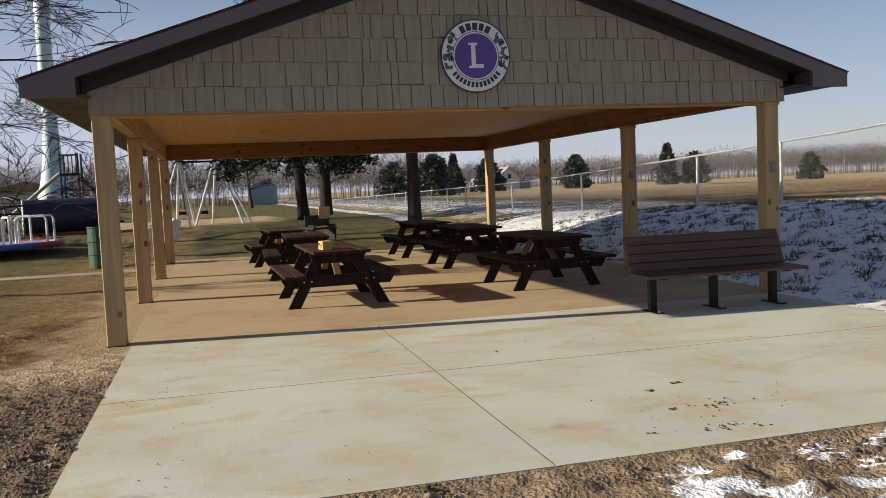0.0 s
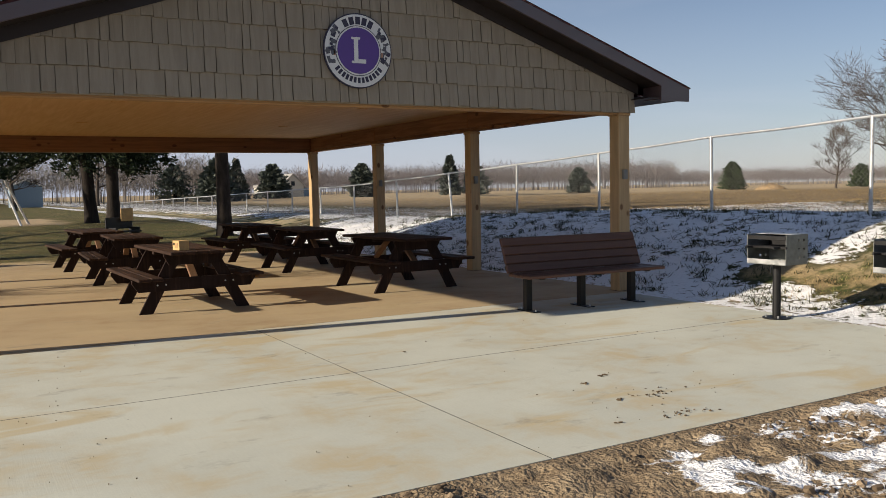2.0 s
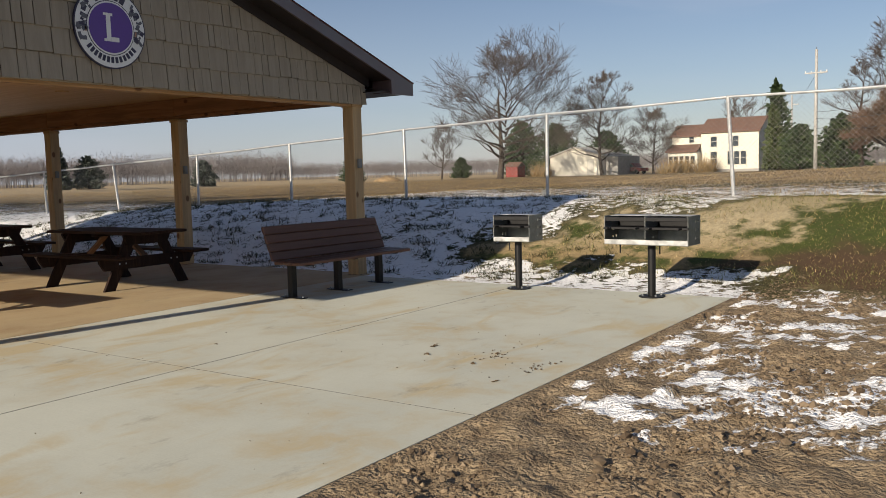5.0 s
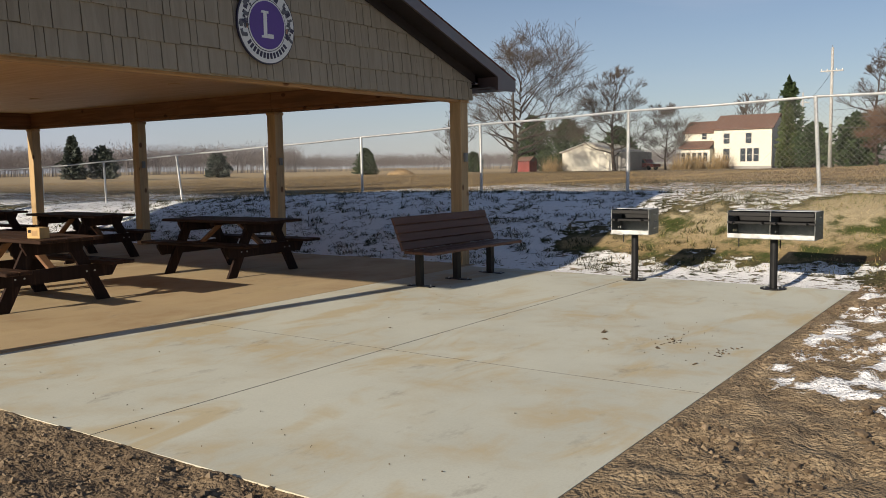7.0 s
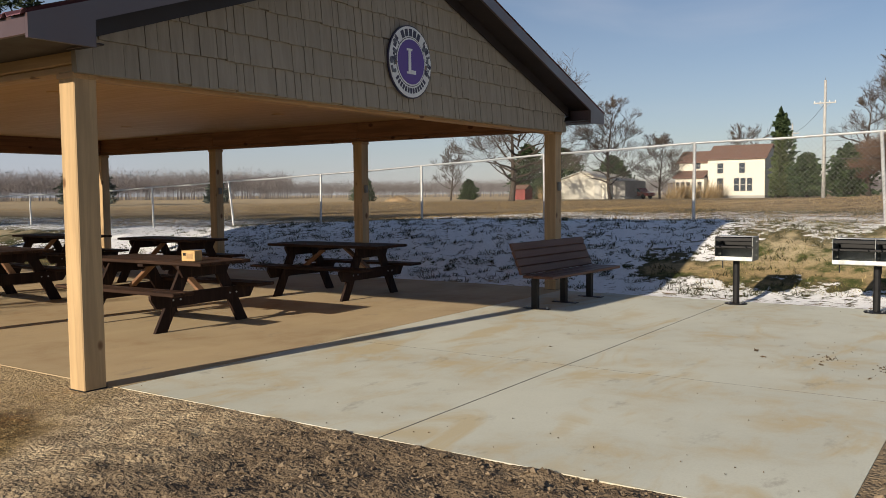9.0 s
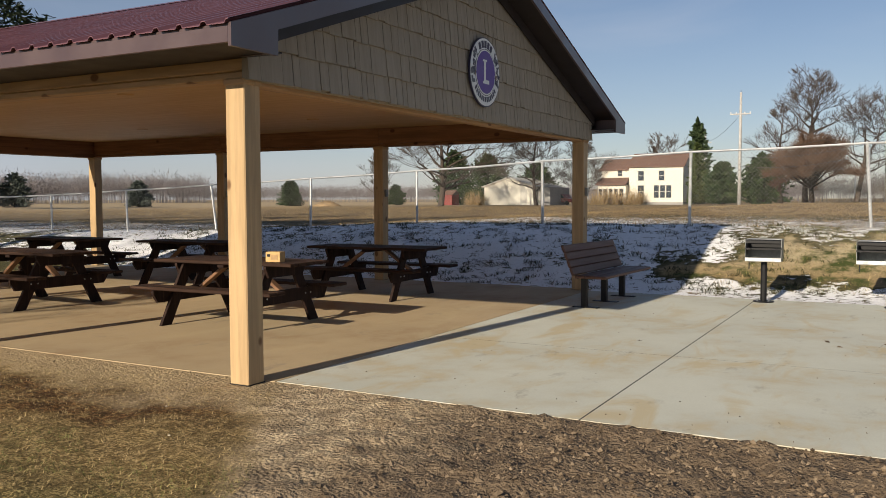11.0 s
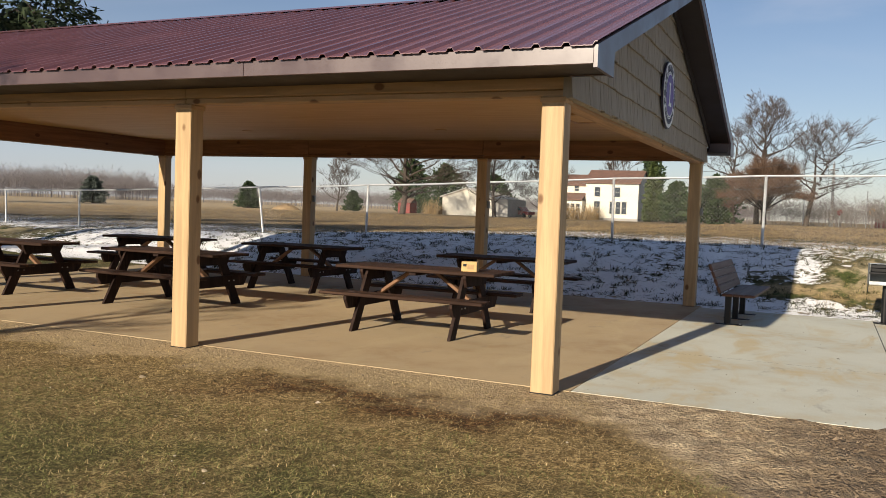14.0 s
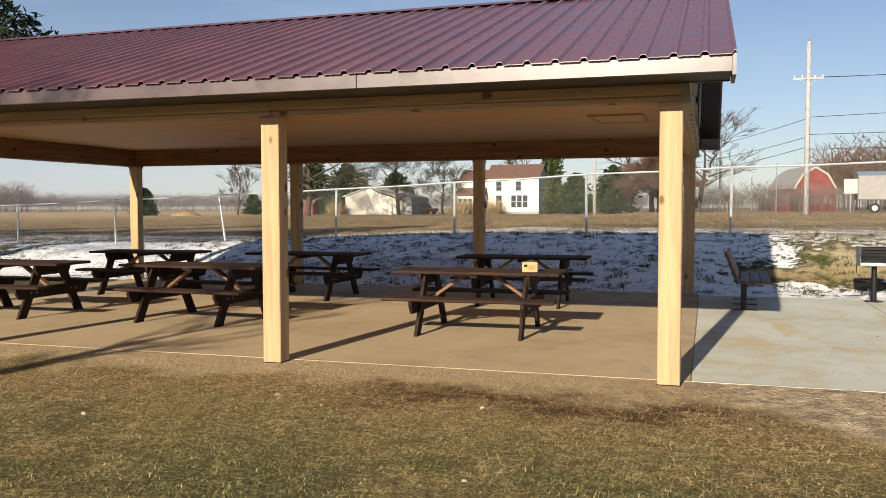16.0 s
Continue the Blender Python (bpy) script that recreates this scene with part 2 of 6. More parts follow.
# ---- materials ----
def concrete(name, base, stain, stain_amt, broom=0.0, rust=0.0):
    n = Nodes(name)
    v = n.coords("World")
    a = n.noise(v, 0.55, 5, 0.6)
    b = n.noise(v, 2.3, 6, 0.65, 0.4)
    fine = n.noise(v, 60, 4, 0.7)
    grit = n.noise(v, 260, 2)
    col = n.mix(n.step(a, 0.35, 0.68), base, tuple(x * 0.86 for x in base))
    st = n.math("MULTIPLY", n.step(a, 0.44, 0.64), n.step(b, 0.42, 0.66), True)
    col = n.mix(n.math("MULTIPLY", st, stain_amt), col, stain)
    if rust:
        r = n.noise(n.coords("World", (0.55, 1.5, 1), (3.1, 1.2, 0)), 1.2, 5, 0.6, 0.8)
        col = n.mix(n.math("MULTIPLY", n.step(r, 0.52, 0.68), rust), col, (0.50, 0.41, 0.24))
        dk = n.noise(n.coords("World", (1.6, 3.0, 1), (7.3, 2.2, 0)), 1.0, 6, 0.7)
        col = n.mix(n.math("MULTIPLY", n.step(dk, 0.58, 0.72), 0.5), col, (0.22, 0.19, 0.15))
    col = n.mix(n.step(fine, 0.35, 0.8, 0, 0.22), col, tuple(x * 0.6 for x in base))
    h = n.math("ADD", n.math("MULTIPLY", fine, 0.6), n.math("MULTIPLY", grit, 0.4))
    if broom:
        lines = n.noise(n.coords("World", (1.0, 0.02, 1)), 160, 3)
        h = n.math("ADD", h, n.math("MULTIPLY", lines, broom))
        col = n.mix(n.step(lines, 0.3, 0.8, 0, 0.10), col, tuple(x * 0.55 for x in base))
    n.bump(h, 0.22, 0.004)
    return n.done(col, n.step(b, 0.3, 0.7, 0.72, 0.88), 0, 0.35)


new_concrete = concrete("new_concrete", (0.575, 0.580, 0.490), (0.49, 0.405, 0.25), 0.85, 0.6, 0.8)
old_concrete = concrete("old_concrete", (0.44, 0.338, 0.20), (0.32, 0.21, 0.11), 0.7, 0.0, 0.3)
walk_concrete = concrete("walk_concrete", (0.36, 0.32, 0.24), (0.25, 0.19, 0.11), 0.8, 0.0, 0.4)
joint_dark = plain("joint_dark", (0.05, 0.045, 0.04), 0.9)


def make_ground():
    n = Nodes("ground_cover")
    v = n.coords("World")
    x, y, z = n.sep(v)
    wob = n.noise(v, 0.9, 5, 0.6)
    wob2 = n.noise(n.coords("World", (1, 1, 1), (31, 17, 0)), 0.9, 5, 0.6)
    fine = n.noise(v, 22, 5, 0.7)
    mid = n.noise(v, 5.5, 5, 0.65)
    blade = n.noise(n.coords("World", (1, 0.4, 1)), 24, 6, 0.8, 1.5)
    blade2 = n.noise(n.coords("World", (0.4, 1, 1)), 24, 6, 0.8, 1.5)
    xw = n.math("ADD", x, n.math("MULTIPLY", n.math("SUBTRACT", wob, 0.5), 2.6))
    yw = n.math("ADD", y, n.math("MULTIPLY", n.math("SUBTRACT", wob2, 0.5), 2.6))
    # lawn: dry straw over green
    bl = n.math("MAXIMUM", blade, blade2)
    green = n.mix(n.step(bl, 0.52, 0.62), (0.055, 0.060, 0.018), (0.25, 0.25, 0.080))
    straw = n.mix(n.step(bl, 0.50, 0.61), (0.17, 0.11, 0.042), (0.56, 0.40, 0.18))
    lawn = n.mix(n.step(n.noise(v, 0.8, 4, 0.6), 0.36, 0.58, 0.2, 0.8), straw, green)
    lawn = n.mix(n.math("MULTIPLY", n.step(y, 10, 15), 0.4), lawn, green)
    lawn = n.mix(n.step(n.noise(v, 13, 5, 0.7), 0.54, 0.68, 0, 0.5), lawn, (0.075, 0.062, 0.024))
    strawband = n.math("MULTIPLY", n.step(xw, -2.9, -1.6), n.step(xw, 0.5, 0.9, 1, 0))
    lawn = n.mix(n.math("MULTIPLY", strawband, 0.85), lawn, straw)
    rust = n.math("MULTIPLY", n.step(n.math("ABSOLUTE", n.math("ADD", n.math("ADD", xw, -0.3 + 1.1), n.math("MULTIPLY", y, 0.12))), 0.15, 0.6, 1, 0), n.math("MULTIPLY", n.step(yw, -1.0, 0.0), n.step(yw, 1.8, 3.2, 1, 0)))
    lawn = n.mix(n.math("MULTIPLY", rust, n.step(mid, 0.25, 0.55)), lawn, n.mix(n.step(bl, 0.50, 0.64), (0.050, 0.022, 0.008), (0.33, 0.165, 0.050)))
    speck = n.noise(v, 62, 3, 0.75)
    lawn = n.mix(n.step(speck, 0.50, 0.60, 0, 0.8), lawn, (0.034, 0.030, 0.011))
    # bare tilled earth round the new slab
    clod = n.voronoi(n.coords("World", (1, 1, 0.3)), 26)
    earth = n.mix(n.step(mid, 0.3, 0.7), (0.27, 0.200, 0.120), (0.56, 0.44, 0.275))
    earth = n.mix(n.step(n.noise(v, 48, 3, 0.7), 0.52, 0.66, 0, 0.55), earth, (0.085, 0.058, 0.037))
    earth = n.mix(n.step(n.noise(v, 3.2, 4, 0.7), 0.48, 0.62, 0, 0.38), earth, (0.085, 0.060, 0.038))
    earth = n.mix(n.math("MULTIPLY", n.step(yw, -1.2, -2.6, 0, 0.92), n.step(xw, 0.9, 0.2, 0.6, 1)), earth, n.mix(mid, (0.070, 0.047, 0.030), (0.21, 0.155, 0.100)))
    front = n.step(n.math("ADD", n.math("ADD", y, n.math("MULTIPLY", n.math("SUBTRACT", wob2, 0.5), 1.6)), n.math("MULTIPLY", x, -0.75)), -0.45, 0.1, 1, 0)
    bare = n.math("MAXIMUM", n.math("MULTIPLY", front, n.step(x, 8.3, 9.4, 1, 0)), n.math("MULTIPLY", n.math("MULTIPLY", n.step(xw, -0.85, -0.35), n.step(y, 12.2, 12.8, 1, 0)), n.math("MULTIPLY", n.step(xw, 1.5, 2.0, 1, 0), 0.7)))
    grit = n.mix(n.step(speck, 0.48, 0.66), (0.52, 0.40, 0.235), (0.26, 0.19, 0.105))
    col = n.mix(bare, lawn, n.mix(n.step(yw, -0.2, 0.8, 0, 0.9), earth, grit))
    # bank: grass with more green
    bankm = n.math("MULTIPLY", n.step(xw, 7.9, 8.7), n.step(x, 11.9, 12.6, 1, 0))
    bgrass = n.mix(n.step(n.math("ADD", n.noise(n.coords("World", (1, 1, 1), (5, 9, 0)), 2.0, 5), n.math("SUBTRACT", n.step(y, -4.6, -6.2, 0, 0.22), n.step(x, 10.4, 11.6, 0, 0.16))), 0.45, 0.60), n.mix(n.step(x, 9.2, 10.4), (0.36, 0.265, 0.135), (0.52, 0.43, 0.27)), (0.065, 0.085, 0.020))
    bgrass = n.mix(n.step(bl, 0.4, 0.62, 0.5, 0), bgrass, (0.045, 0.04, 0.02))
    col = n.mix(bankm, col, bgrass)
    mud = n.math("MULTIPLY", n.step(xw, 8.2, 8.6), n.step(xw, 9.2, 9.8, 1, 0))
    mud = n.math("MULTIPLY", mud, n.step(yw, -4.2, -4.8))
    col = n.mix(n.math("MULTIPLY", mud, 0.9), col, (0.085, 0.05, 0.032))
    # crop field beyond the fence
    rows = n.noise(n.coords("World", (0.25, 3.0, 1)), 1.4, 5, 0.7)
    field = n.mix(n.step(rows, 0.35, 0.65), (0.125, 0.083, 0.045), (0.36, 0.28, 0.155))
    field = n.mix(n.step(fine, 0.5, 0.75, 0, 0.6), field, (0.13, 0.085, 0.045))
    field = n.mix(n.step(n.noise(v, 1.8, 5, 0.7), 0.46, 0.62, 0, 0.6), field, (0.075, 0.050, 0.030))
    fieldm = n.step(x, 11.9, 12.7)
    field = n.mix(n.math('MULTIPLY', n.step(x, 16, 34, 1, 0), n.step(rows, 0.38, 0.56, 0.25, 0.9)), field, (0.085, 0.058, 0.036))
    col = n.mix(fieldm, col, field)
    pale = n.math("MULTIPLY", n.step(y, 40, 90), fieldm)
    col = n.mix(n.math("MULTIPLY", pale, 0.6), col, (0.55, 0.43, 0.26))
    # sand under the swings
    sand = n.math("MULTIPLY", n.step(yw, 25.5, 26.5), n.step(yw, 36, 37, 1, 0))
    sand = n.math("MULTIPLY", sand, n.math("MULTIPLY", n.step(xw, -5, -4), n.step(xw, 3.4, 4.4, 1, 0)))
    col = n.mix(sand, col, (0.42, 0.32, 0.20))
    # snow that lies in patches
    sn = n.noise(n.coords("World", (1.5, 0.9, 1), (2, 3, 0)), 5.6, 6, 0.76, 0.5)
    sn2 = n.noise(n.coords("World", (0.8, 1.4, 1), (4, 7, 0)), 2.6, 7, 0.68, 0.7)
    streak = n.node("ShaderNodeCombineXYZ")
    n.put(streak.inputs[0], n.math("ADD", n.math("MULTIPLY", x, 0.50), n.math("MULTIPLY", y, -0.60)))
    n.put(streak.inputs[1], n.math("ADD", n.math("MULTIPLY", x, 1.54), n.math("MULTIPLY", y, 1.28)))
    sn2 = n.math("ADD", n.math("MULTIPLY", sn2, 0.45), n.math("MULTIPLY", n.noise(streak.outputs[0], 2.2, 6, 0.66, 0.3), 0.55))
    atfront = n.step(y, -5.0, -5.4)
    sn = n.math("ADD", n.math("MULTIPLY", sn, n.math("SUBTRACT", 1.0, atfront)), n.math("MULTIPLY", sn2, atfront))
    sb = n.noise(n.coords("World", (1, 1, 1), (12, 3, 0)), 0.7, 3, 0.6)
    cov_bank = n.math("MULTIPLY", n.math("MULTIPLY", n.step(xw, 7.6, 8.3), n.step(x, 12.8, 14.5, 1, 0)), n.step(yw, -3.2, -1.2))
    cov_bank = n.math("MULTIPLY", cov_bank, n.step(y, 15, 24, 1, 0))
    patch = n.math("MULTIPLY", n.step(xw, 10.3, 9.5), n.step(yw, -0.6, -1.3))
    cov_bank = n.math("MULTIPLY", cov_bank, n.math("SUBTRACT", 1.0, n.math("MULTIPLY", patch, 0.8)))
    cov_side = n.math("MULTIPLY", n.math("MULTIPLY", n.step(x, 7.7, 7.9), n.step(xw, 8.9, 9.5, 1, 0)), n.step(y, -6.5, -5))
    cov_top = n.math("MULTIPLY", n.step(xw, 10.2, 11.2), n.step(x, 14, 36, 1, 0.0))
    cov_front = n.math("MULTIPLY", n.step(n.math("ADD", y, n.math("MULTIPLY", wob, 0.2)), -5.0, -5.3), n.step(xw, 1.3, 3.4))
    cov_front = n.math("MULTIPLY", cov_front, n.step(xw, 8.7, 9.5, 1, 0))
    cov_front = n.math("MULTIPLY", cov_front, n.math("SUBTRACT", 1.0, n.math("MULTIPLY", mud, n.step(y, -6.9, -6.4))))
    cover = n.math("MULTIPLY", cov_bank, 0.598)
    cover = n.math("MAXIMUM", cover, n.math("MULTIPLY", cov_side, 0.57))
    cover = n.math("MAXIMUM", cover, n.math("MULTIPLY", n.math("MULTIPLY", cov_top, n.math("MAXIMUM", n.step(x, 12.0, 12.7), n.step(yw, -5.0, -3.6))), 0.52))
    cover = n.math("MAXIMUM", cover, n.math("MULTIPLY", cov_front, 0.488))
    cover = n.math("ADD", cover, n.math("MULTIPLY", n.math("SUBTRACT", sb, 0.5), 0.30))
    thr = n.math("SUBTRACT", n.math("ADD", sn, cover), 1.0)
    snow = n.step(thr, -0.012, 0.025)
    snow = n.math("MULTIPLY", snow, n.step(cover, 0.2, 0.3))
    white = n.mix(n.step(fine, 0.3, 0.7), (0.84, 0.84, 0.84), (0.93, 0.93, 0.93))
    # darkens the grass between snow patches to stand for the bank's shade
    bank_shade = n.math("MULTIPLY", n.step(cover, 0.25, 0.42, 0, 0.8), n.step(xw, 7.7, 8.4))
    col = n.mix(bank_shade, col, n.mix(mid, (0.020, 0.024, 0.010), (0.085, 0.080, 0.034)))
    col = n.mix(snow, col, white)
    h = n.math("ADD", n.math("MULTIPLY", n.math("MULTIPLY", bl, n.math("SUBTRACT", 1.0, bare)), 0.8), n.math("MULTIPLY", mid, 0.9))
    h = n.math("ADD", h, n.math("MULTIPLY", n.math("MULTIPLY", bare, n.math("SUBTRACT", 1.0, clod)), 0.35))
    h = n.math("ADD", h, n.math("MULTIPLY", n.math("MULTIPLY", bare, n.noise(v, 42, 2, 0.5)), 1.0))
    h = n.math("ADD", h, n.math("MULTIPLY", snow, 0.8))
    n.bump(h, 0.8, 0.03)
    return n.done(col, n.step(snow, 0, 1, 0.95, 0.6), 0, 0.2)


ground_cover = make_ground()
fir_post = wood("fir_post", (0.51, 0.350, 0.180), 2, 0.70, 0.9, 0.6)
fir_beam_x = wood("fir_beam_x", (0.44, 0.255, 0.115), 0, 0.68, 0.9, 0.6)
fir_beam_y = wood("fir_beam_y", (0.50, 0.31, 0.145), 1, 0.68, 0.9, 0.6)
ceiling_board = wood("ceiling_board", (0.53, 0.315, 0.120), 1, 0.86, 0.0, 0.6)
table_wood = wood("table_wood", (0.042, 0.021, 0.013), 1, 0.5, 0.0, 0.72, 0.36, (0.17, 0.10, 0.062), 0.2)
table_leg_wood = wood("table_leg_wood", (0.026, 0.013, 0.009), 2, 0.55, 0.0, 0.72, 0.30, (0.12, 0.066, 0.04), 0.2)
brace_wood = wood("brace_wood", (0.21, 0.11, 0.055), 1, 0.65, 0.0, 0.65)
# Redder fir darkened to carry the shade on far-side and rear beams.
fir_shaded_x = wood("fir_shaded_x", (0.27, 0.125, 0.055), 0, 0.6, 0.9, 0.6)
fir_shaded_y = wood("fir_shaded_y", (0.27, 0.125, 0.055), 1, 0.6, 0.9, 0.6)
bench_plank = wood("bench_plank", (0.125, 0.060, 0.038), 0, 0.75, 0.0, 0.55)
shake_paint = wood("shake_paint", (0.345, 0.292, 0.220), 2, 0.78, 0.0, 0.75)
roof_metal = plain("roof_metal", (0.165, 0.070, 0.076), 0.25, 0.0, 0.10, 1.5, 0.03, 1.0)
trim_metal = plain("trim_metal", (0.070, 0.040, 0.038), 0.36, 0.0, 0.10, 2.0, 0.03, 1.0)
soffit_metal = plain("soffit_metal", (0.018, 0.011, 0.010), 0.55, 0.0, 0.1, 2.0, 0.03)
galvanised = plain("galvanised", (0.46, 0.47, 0.47), 0.42, 0.9, 0.18, 14, 0.05)
grill_steel = plain("grill_steel", (0.21, 0.22, 0.21), 0.5, 0.6, 0.2, 14, 0.05)
fence_steel = plain("fence_steel", (0.52, 0.53, 0.53), 0.42, 0.55, 0.12, 6, 0.05)
black_steel = plain("black_steel", (0.009, 0.009, 0.010), 0.5, 0.0, 0.3, 10, 0.05, 0.3)
sign_white = plain("sign_white", (0.74, 0.74, 0.72), 0.5, 0, 0.05)
sign_purple = plain("sign_purple", (0.105, 0.05, 0.27), 0.5, 0, 0.06)
sign_dark = plain("sign_dark", (0.035, 0.03, 0.06), 0.5)
sign_grey = plain("sign_grey", (0.11, 0.11, 0.13), 0.5)
sign_gold = plain("sign_gold", (0.40, 0.22, 0.14), 0.5)
card = plain("card", (0.55, 0.36, 0.15), 0.8)
card_pale = plain("card_pale", (0.40, 0.25, 0.11), 0.7)
grey_plastic = plain("grey_plastic", (0.20, 0.20, 0.19), 0.5)

# ---- ground and slabs ----
def ground_axis(lo, hi, step, far):
    a = list(np.arange(lo, hi + 1e-6, step))
    d, s = hi, step
    while d < far:
        s *= 1.22
        d += s
        a.append(d)
    d, s = lo, step
    while d > -far:
        s *= 1.22
        d -= s
        a.insert(0, d)
    return a


GROUND = []


def make_floor():
    xs = ground_axis(-7.6, 13.0, 0.05, 1600)
    ys = ground_axis(-9.6, 12.0, 0.05, 1600)
    me = bpy.data.meshes.new("ground")
    nx, ny = len(xs), len(ys)
    verts = [(x, y, ground_z(x, y)) for y in ys for x in xs]
    GROUND.extend((np.array(xs), np.array(ys), np.array([v[2] for v in verts]).reshape(ny, nx)))
    faces = [(j * nx + i, j * nx + i + 1, (j + 1) * nx + i + 1, (j + 1) * nx + i) for j in range(ny - 1) for i in range(nx - 1)]
    me.from_pydata(verts, [], faces)
    me.materials.append(ground_cover)
    for p in me.polygons:
        p.use_smooth = True
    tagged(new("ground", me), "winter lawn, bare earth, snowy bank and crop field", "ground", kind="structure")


make_floor()

tagged(part("pavement_shelter", Mesh().box(0.22, 8.10, -0.085, 11.60, -0.13, 0.0, 0.01), old_concrete),
       "tan-stained old concrete slab under the shelter", "pavement", kind="structure")
pave = thing("pavement_new", "new pale broom-finished concrete slab with control joints", "pavement", kind="structure")
PX, PY = (0.24, 2.82, 7.85), (-5.19, -2.63, -0.089)
for i in range(2):
    for j in range(2):
        part("slab", Mesh().box(PX[i] + 0.004 * i, PX[i + 1] - 0.004 * (1 - i), PY[j] + 0.006 * j, PY[j + 1] - 0.006 * (1 - j), -0.13, -0.001, 0.0003), new_concrete, pave)
part("joint_filler", Mesh().box(0.27, 7.85, -5.18, -0.1, -0.12, -0.0014, 0.0003), joint_dark, pave, "dark joint bottom")

tagged(part("pavement_walk", Mesh().box(-13, -0.3, 9.4, 10.0, -0.10, 0.02, 0.01), walk_concrete), "narrow pale walk across the lawn", "pavement", kind="structure")

# ---- the picnic shelter ----
BZ, POSTS_Y, XR = 2.38, (0.0, 3.76, 7.52, 11.28), 7.87
EAVE_X, EAVE_Z, RIDGE_X, RIDGE_Z, RAKE_Y, END_Y = -0.57, 2.68, 4.09, 4.28, -0.40, 11.87
SLOPE = (RIDGE_Z - EAVE_Z) / (RIDGE_X - EAVE_X)
shelter = thing("picnic_shelter", "open timber picnic shelter with maroon metal roof and shingled gable", "picnic shelter")


def make_shelter():
    for x in (0.0, XR):
        for y in POSTS_Y:
            p = part("post", Mesh().box(x, x + 0.19, y, y + 0.19, -0.08, BZ + 0.02, 0.008), fir_post, shelter)
            cap = part("post_cap_block", Mesh().box(x - 0.012, x + 0.202, y - 0.012, y + 0.202, BZ - 0.035, BZ + 0.010, 0.006), fir_beam_y, shelter)
            # black strip added for the thin dark gap under the post; no real shoe
            part("base_shoe", Mesh().box(x - 0.004, x + 0.194, y - 0.004, y + 0.194, -0.08, 0.004, 0.002), black_steel, p)
    # the side beams, in lengths that butt over the posts, and the end beams
    for x in (0.02, XR + 0.02):
        for a, b in zip(POSTS_Y[:-1], POSTS_Y[1:]):
            ya, yb = (a + 0.10 if a else 0.0), b + (0.097 if b < 11 else 0.19)
            part("side_beam", Mesh().box(x + 0.012, x + 0.15, ya, yb, BZ + 0.012, BZ + 0.072, 0.010), fir_beam_y if x < 1 else fir_shaded_y, shelter)
            part("side_beam", Mesh().box(x, x + 0.15, ya, yb, BZ + 0.074, BZ + 0.38, 0.010), fir_beam_y if x < 1 else fir_shaded_y, shelter, '' if x < 1 else 'reddish fir beam darkened for shade')
    part("end_beam", Mesh().box(0.175, XR + 0.017, 0.02, 0.16, BZ - 0.03, BZ + 0.36, 0.006), fir_beam_x, shelter)
    part("end_beam", Mesh().box(0.175, XR + 0.017, 11.31, 11.45, BZ + 0.004, BZ + 0.36, 0.006), fir_shaded_x, shelter, 'reddish fir beam darkened for shade')
    part("ceiling", Mesh().box(0.172, XR + 0.017, 0.162, 11.308, 2.725, 2.745, 0.002), ceiling_board, shelter, "pale tan ceiling boards")
    hatch = part("ceiling_hatch", Mesh().box(3.95, 4.85, 0.66, 1.26, 2.708, 2.721, 0.003), ceiling_board, shelter)
    fr = Mesh()
    for b in ((3.89, 3.95, 0.60, 1.32), (4.85, 4.91, 0.60, 1.32), (3.952, 4.848, 0.60, 0.66), (3.952, 4.848, 1.26, 1.32)):
        fr.box(*b, 2.698, 2.723, 0.004)
    part("hatch_trim", fr, fir_beam_x, hatch)
    for x, y in ((2.2, 3.8), (5.9, 3.8), (2.2, 7.6), (5.9, 7.6)):
        part("ceiling_lamp", Mesh().tube([(x, y, 2.712), (x, y, 2.724)], [0.09, 0.10], 20), ceiling_board, shelter, "small flat tan lamp cover, unlit")
    # ribbed roof panels, 0.915 m wide, four ribs each
    for side in (-1, 1):
        x_e = EAVE_X if side < 0 else 2 * RIDGE_X - EAVE_X
        dx = (RIDGE_X - x_e)
        y = RAKE_Y
        while y < END_Y - 0.01:
            y1 = min(y + 0.915, END_Y)
            prof = []
            k = y
            while k < y1 - 0.01:
                for o, h in ((0, 0.027), (0.018, 0.027), (0.036, 0.0), (0.085, 0.0), (0.09, 0.003), (0.10, 0.003), (0.105, 0.0), (0.14, 0.0), (0.145, 0.003), (0.155, 0.003), (0.16, 0.0), (0.195, 0.0), (0.211, 0.027)):
                    if k + o <= y1:
                        prof.append((k + o, h))
                k += 0.22875
            prof.append((y1 - 0.0015, prof[-1][1] if y1 == END_Y else 0.027))
            ms = Mesh()
            vs, n = [], len(prof)
            for (x, z) in ((x_e - 0.03 * (1 if side < 0 else -1), EAVE_Z - 0.03 * SLOPE), (RIDGE_X, RIDGE_Z)):
                vs += [Vector((x, a, z + h)) for a, h in prof]
            for (x, z) in ((x_e - 0.03 * (1 if side < 0 else -1), EAVE_Z - 0.03 * SLOPE), (RIDGE_X, RIDGE_Z)):
                vs += [Vector((x, a, z + h - 0.006)) for a, h in prof]
            fs = [(i, i + 1, n + i + 1, n + i) for i in range(n - 1)]
            fs += [(2 * n + i + 1, 2 * n + i, 3 * n + i, 3 * n + i + 1) for i in range(n - 1)]
            fs += [(i + 1, i, 2 * n + i, 2 * n + i + 1) for i in range(n - 1)]
            part("roof_panel", ms.add(vs, fs), roof_metal, shelter)
            y = y1
